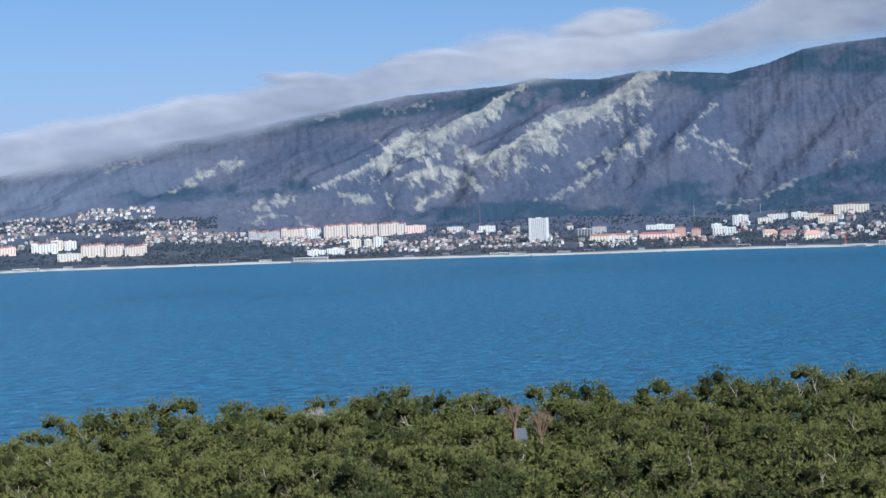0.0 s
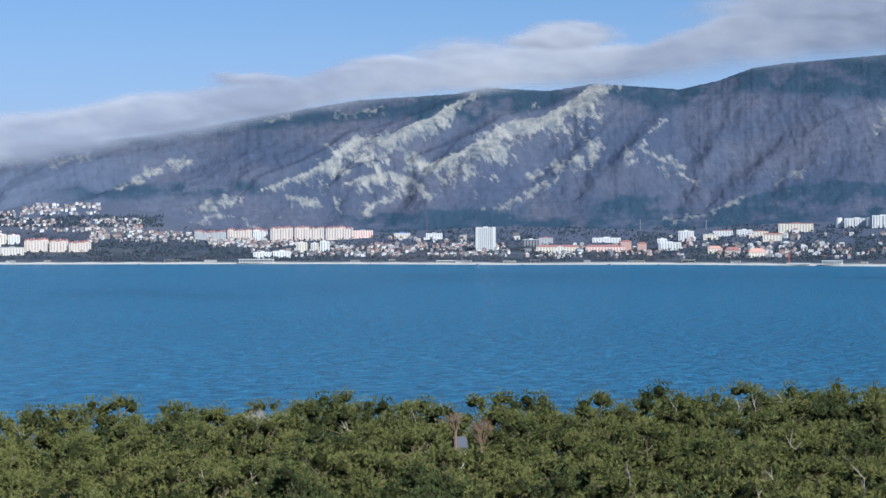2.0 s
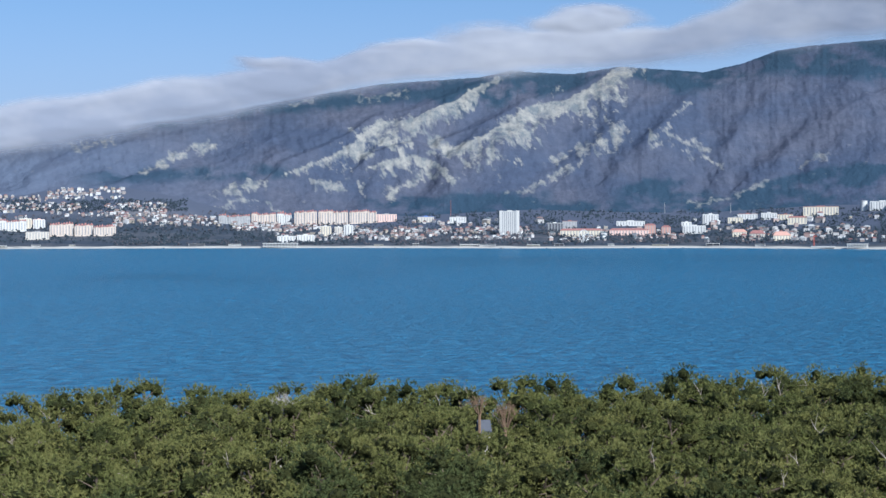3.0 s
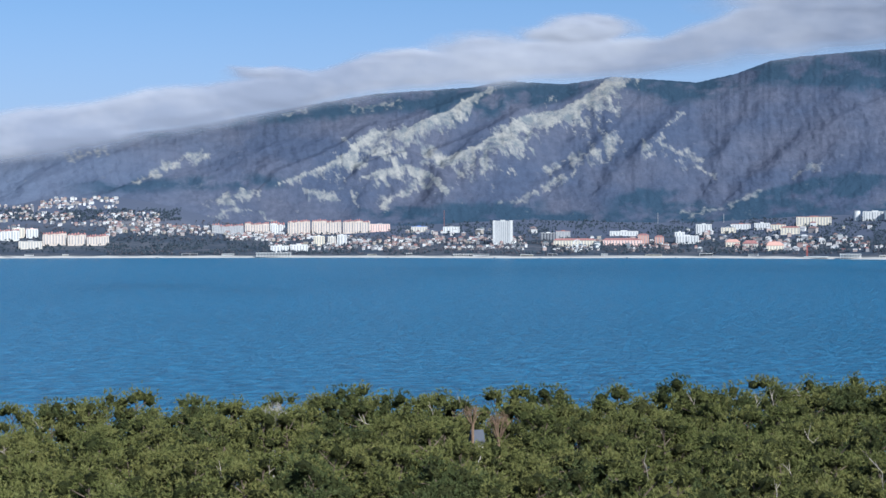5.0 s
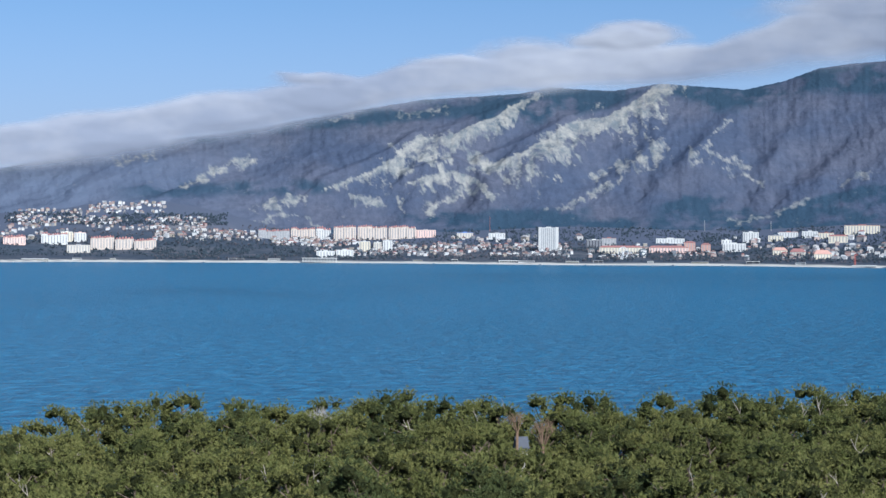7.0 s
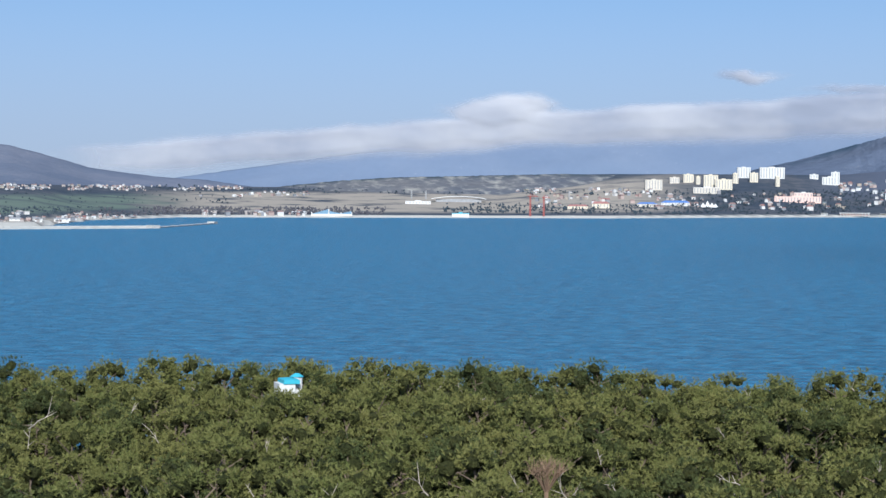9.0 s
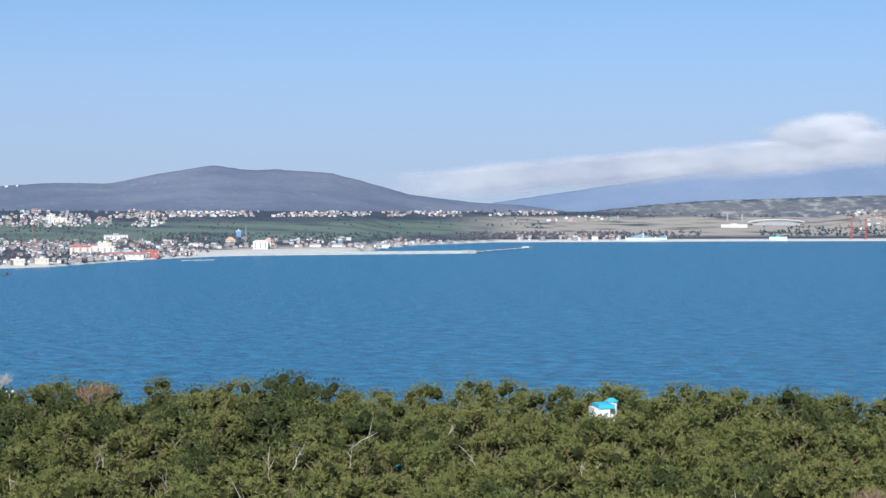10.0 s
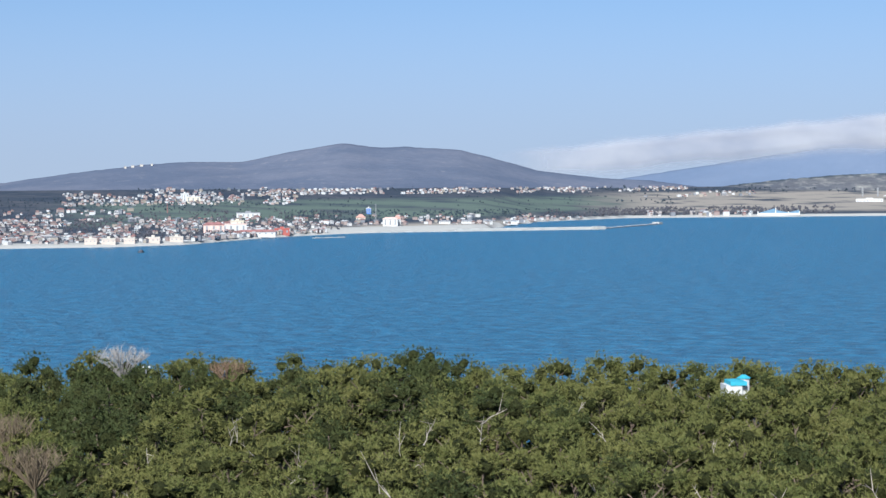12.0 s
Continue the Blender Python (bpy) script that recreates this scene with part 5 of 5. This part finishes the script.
FAR_TREES = [far_tree(k, t, w, 3) for k, (t, w) in enumerate(((9, 7), (11, 7), (8, 9), (12, 6)))]
WOODS = [(3.5, 12.0, -0.62, -0.30, 1100, 0), (-16, -2, -0.62, -0.2, 1500, 0), (-16, -7, -0.2, 0.55, 1500, 0), (-8, 4, -0.62, -0.05, 900, 1), (-8, 2, 0.0, 0.5, 900, 0), (12, 26, -0.55, 0.1, 1500, 0), (20, 34, -0.75, -0.45, 700, 0),
         (36, 46, -0.88, -0.62, 900, 1), (44, 55, -0.95, -0.62, 700, 0), (53, 67, -1.6, -0.6, 900, 1), (55, 67, -0.6, -0.1, 420, 0), (41, 56, -0.5, 0.1, 260, 0), (4, 16, -0.2, 0.4, 700, 1), (9.5, 17, 0.50, 0.92, 1300, 0), (4, 9, 0.15, 0.5, 300, 1), (-15, 12, -0.68, -0.50, 900, 1),
         (-15, 12, -0.68, -0.52, 800, 0), (53, 67, -1.66, -0.8, 1100, 1), (26, 40, -0.1, 0.05, 200, 0), (-4, 12, -0.3, 0.2, 1100, 0), (37, 60, 0.02, 0.2, 500, 0)]
groups = {0: [], 1: []}
for a0, a1, e0, e1, n, kind in WOODS:
    for k in range(n):
        a, e = town.uniform(a0, a1), town.uniform(e0, e1)
        if noise.noise((a * 0.9, e * 5, 8.1)) < -0.25:
            continue
        r, z = spot(a, e)
        if r < 4650 and r - float(ip(a, SHORE)) > 14:
            s = town.uniform(0.6, 1.15) * (0.36 if a > 44 else 0.62)
            groups[kind].append((FAR_TREES[int(town.integers(0, 4))], pose(*at(a, r), z, 0, 0, town.uniform(0, 360)) @ Matrix.Scale(s, 4)))
for kind, m, name, label in ((0, mat_far_pine, "far_pine_trees", "dark pine stands scattered through the towns"), (1, mat_far_bare, "far_bare_trees", "brown leafless trees scattered through the towns")):
    tagged(joined(name, groups[kind], m), label, "trees", kind="stuff")

# ---- in the wood: the white and turquoise pavilion, bare trees, dead branches ----
hut = new("pavilion")
hut.matrix_basis = pose(*at(HUT_A, HUT_R), float(land(HUT_A, HUT_R)), 0, 0, HUT_A + 14)
base = EYE + HUT_R * math.tan(radians(-6.83)) - float(land(HUT_A, HUT_R))
bm = bmesh.new()
box(bm, -1.12, -1.1, 0, 0.35, 1.1, base + 0.46)
part("wing", bm, mat_white, hut)
bm = bmesh.new()
gable(bm, 1.3, 2.2, base + 0.80, 0.16, 0.10, 0.4)
part("wing_roof", bm, mat_teal, hut, "turquoise sheet roof")
bm = bmesh.new()
bmesh.ops.create_cone(bm, cap_ends=True, segments=8, radius1=0.55, radius2=0.55, depth=base + 1.0, matrix=Matrix.Translation((0.75, 0, (base + 1.0) / 2)))
part("turret", bm, mat_white, hut)
bm = bmesh.new()
bmesh.ops.create_cone(bm, cap_ends=True, segments=8, radius1=0.68, radius2=0.2, depth=0.3, matrix=Matrix.Translation((0.75, 0, base + 1.15)))
part("turret_roof", bm, mat_teal, hut, "turquoise tented roof")
tagged(hut, "small white pavilion with turquoise roofs among pines", "pavilion")


def bare_tree(name, label, a, e_top, r, wide, tall, material, seed, stems=26):
    """A leafless tree: trunk, forking limbs and fans of thin twigs."""
    q = np.random.default_rng(seed)
    z = float(land(a, r))
    top = EYE + r * math.tan(radians(e_top)) - z
    root = new(name)
    root.matrix_basis = pose(*at(a, r), z, 0, 0, q.uniform(0, 360))
    fork = top - tall
    bm = bmesh.new()
    limb_mesh(bm, (0, 0, 0), (0, 0, fork), 0.18, 0.13, 6)
    part("trunk", bm, material, root)
    bm = bmesh.new()
    for k in range(stems):
        t, lean = q.uniform(0, 6.28), math.sqrt(q.uniform(0.02, 1))
        mid = (math.cos(t) * lean * wide * 0.28, math.sin(t) * lean * wide * 0.28, fork + tall * 0.4)
        tip = (math.cos(t) * lean * wide * 0.5, math.sin(t) * lean * wide * 0.5, fork + tall * (1 - 0.35 * lean * lean) * q.uniform(0.85, 1))
        limb_mesh(bm, (0, 0, fork - 0.3), mid, 0.045, 0.03, 4)
        limb_mesh(bm, mid, tip, 0.03, 0.008, 4)
        for j in range(5):
            u = q.uniform(0.1, 0.8)
            p = [m0 + (m1 - m0) * u for m0, m1 in zip(mid, tip)]
            limb_mesh(bm, p, (p[0] + q.normal(0, 0.35), p[1] + q.normal(0, 0.35), p[2] + q.uniform(0.3, 0.9)), 0.022, 0.008, 3)
    part("crown", bm, material, root)
    return tagged(root, label, "tree")


mat_straw = plain("straw_twigs", (0.18, 0.135, 0.09), 0.95, 0.3, 2.0)
mat_birch = plain("pale_bark", (0.36, 0.33, 0.31), 0.9, 0.2, 2.0)
bare_tree("bare_tree", "pale leafless tree at the edge of the pine wood", 60.6, -5.08, 162, 6.4, 3.2, mat_birch, 1, 64)
bare_tree("bare_tree", "brown leafless tree at the edge of the pine wood", 57.0, -5.72, 158, 4.6, 2.2, mat_twigs, 2, 40)
bare_tree("bare_tree", "pinkish leafless tree among the pines", 6.35, -5.72, 150, 2.6, 2.4, mat_birch, 3, 16)
bare_tree("bare_tree", "pinkish leafless tree among the pines", -1.5, -6.15, 140, 2.4, 2.4, mat_twigs, 4, 20)
bare_tree("bare_tree", "brown leafless tree among the pines", -0.6, -5.95, 146, 2.0, 1.6, mat_twigs, 5, 14)
bare_tree("bare_tree", "straw-brown leafless tree at the wood's side", 64.4, -7.2, 118, 4.4, 3.4, mat_straw, 6, 50)
bare_tree("bare_tree", "straw-brown leafless tree at the wood's side", 63.6, -8.4, 104, 4.4, 2.6, mat_straw, 7, 50)
bare_tree("bare_tree", "straw-brown leafless tree at the wood's side", 65.6, -8.9, 96, 4.4, 2.6, mat_straw, 9, 50)
bare_tree("bare_tree", "grey leafless tree among the pines", 30.3, -9.3, 92, 2.6, 1.6, mat_twigs, 8, 26)


def dead_branch(a, e, r, length, lean, seed):
    """A bleached dead limb that sticks out of a crown."""
    q = np.random.default_rng(seed)
    z = EYE + r * math.tan(radians(e))
    ob = new("dead_branch")
    ob.matrix_basis = pose(*at(a, r), z, 0, 0, a)
    bm = bmesh.new()
    p, d = Vector((0, 0, -0.8)), Vector((lean, -0.25, 1)).normalized()
    n = 5
    for k in range(n):
        nxt = p + (d + Vector(q.normal(0, 0.22, 3))) * length / n
        limb_mesh(bm, tuple(p), tuple(nxt), 0.042 * (1 - k / (n + 1)), 0.042 * (1 - (k + 1) / (n + 1)), 4)
        if k > 0:
            twig = p + (d + Vector(q.normal(0, 0.8, 3))) * length * 0.3
            limb_mesh(bm, tuple(p), tuple(twig), 0.03, 0.01, 3)
        p = nxt
    me = bpy.data.meshes.new("limb")
    bm.to_mesh(me)
    bm.free()
    me.materials.append(mat_dead)
    ob.data = None
    o = new("limb", me)
    o.parent = ob
    return tagged(ob, "bleached dead branch sticking out of a pine crown", "branch", "dead branches")


dead_branch(50.2, -8.35, 104, 1.8, 0.5, 1)
dead_branch(51.3, -10.2, 86, 1.9, -0.55, 2)
dead_branch(48.2, -7.7, 114, 1.8, 0.9, 3)
more = np.random.default_rng(5)
for k in range(84):
    a, r = more.uniform(-16, 66), more.uniform(82, 165)
    top = float(land(a, r)) + 12.3
    dead_branch(a, math.degrees(math.atan2(top - EYE, r)), r, more.uniform(0.8, 2.0), more.normal(0, 0.8), 10 + k)


# small cabin whose grey roof shows between the crowns
cabin = new("cabin")
cabin.matrix_basis = pose(*at(-0.75, 150), float(land(-0.75, 150)), 0, 0, 8)
top = EYE + 150 * math.tan(radians(-6.75)) - float(land(-0.75, 150))
bm = bmesh.new()
box(bm, -0.45, -0.9, 0, 0.45, 0.9, top - 0.9)
part("wall", bm, mat_beige, cabin)
bm = bmesh.new()
gable(bm, 0.9, 1.8, top - 0.9, 0.9, 0.15)
part("roof", bm, mat_darkwall, cabin)
for x in (-0.2, 0.2):
    bm = bmesh.new()
    box(bm, x - 0.1, -0.96, top - 2.0, x + 0.14, -0.88, top - 1.4)
    part("window", bm, mat_pane, cabin)
tagged(cabin, "small white cabin with a grey pitched roof among pines", "cabin")

# lamp with two white globes beside the pale tree
lamp = new("street_lamp")
lz = float(land(59.8, 160))
lamp.matrix_basis = pose(*at(59.8, 160), lz, 0, 0, 59.8)
lh = EYE + 160 * math.tan(radians(-5.95)) - lz
bm = bmesh.new()
limb_mesh(bm, (0, 0, 0), (0, 0, lh), 0.07, 0.05, 6)
limb_mesh(bm, (-0.3, 0, lh - 0.1), (0.3, 0, lh - 0.1), 0.03, 0.03, 5)
part("post", bm, mat_grey, lamp)
for x in (-0.3, 0.3):
    bm = bmesh.new()
    bmesh.ops.create_icosphere(bm, subdivisions=2, radius=0.14, matrix=Matrix.Translation((x, 0, lh + 0.12)))
    part("globe", bm, mat_white, lamp, "white glass globe")
tagged(lamp, "post lamp with two white globes at the wood's edge", "lamp")


# a few white buildings on the crest of the hill
for a, w in ((60.4, 6), (60.15, 8), (59.85, 9), (59.5, 5)):
    root = new("hilltop_house")
    root.matrix_basis = pose(*at(a, 4360), EYE + 4360 * math.tan(radians(float(ip(a, HILL)))) - 4, 0, 0, a)
    bm = bmesh.new()
    box(bm, -w / 2, -4, 0, w / 2, 4, 5)
    part("wall", bm, mat_beige, root)
    bm = bmesh.new()
    gable(bm, w, 8, 5, 2, 0.4, 1)
    part("roof", bm, mat_grey_roof, root)
    tagged(root, "small white building on the wooded hill crest", "house", "hilltop houses")
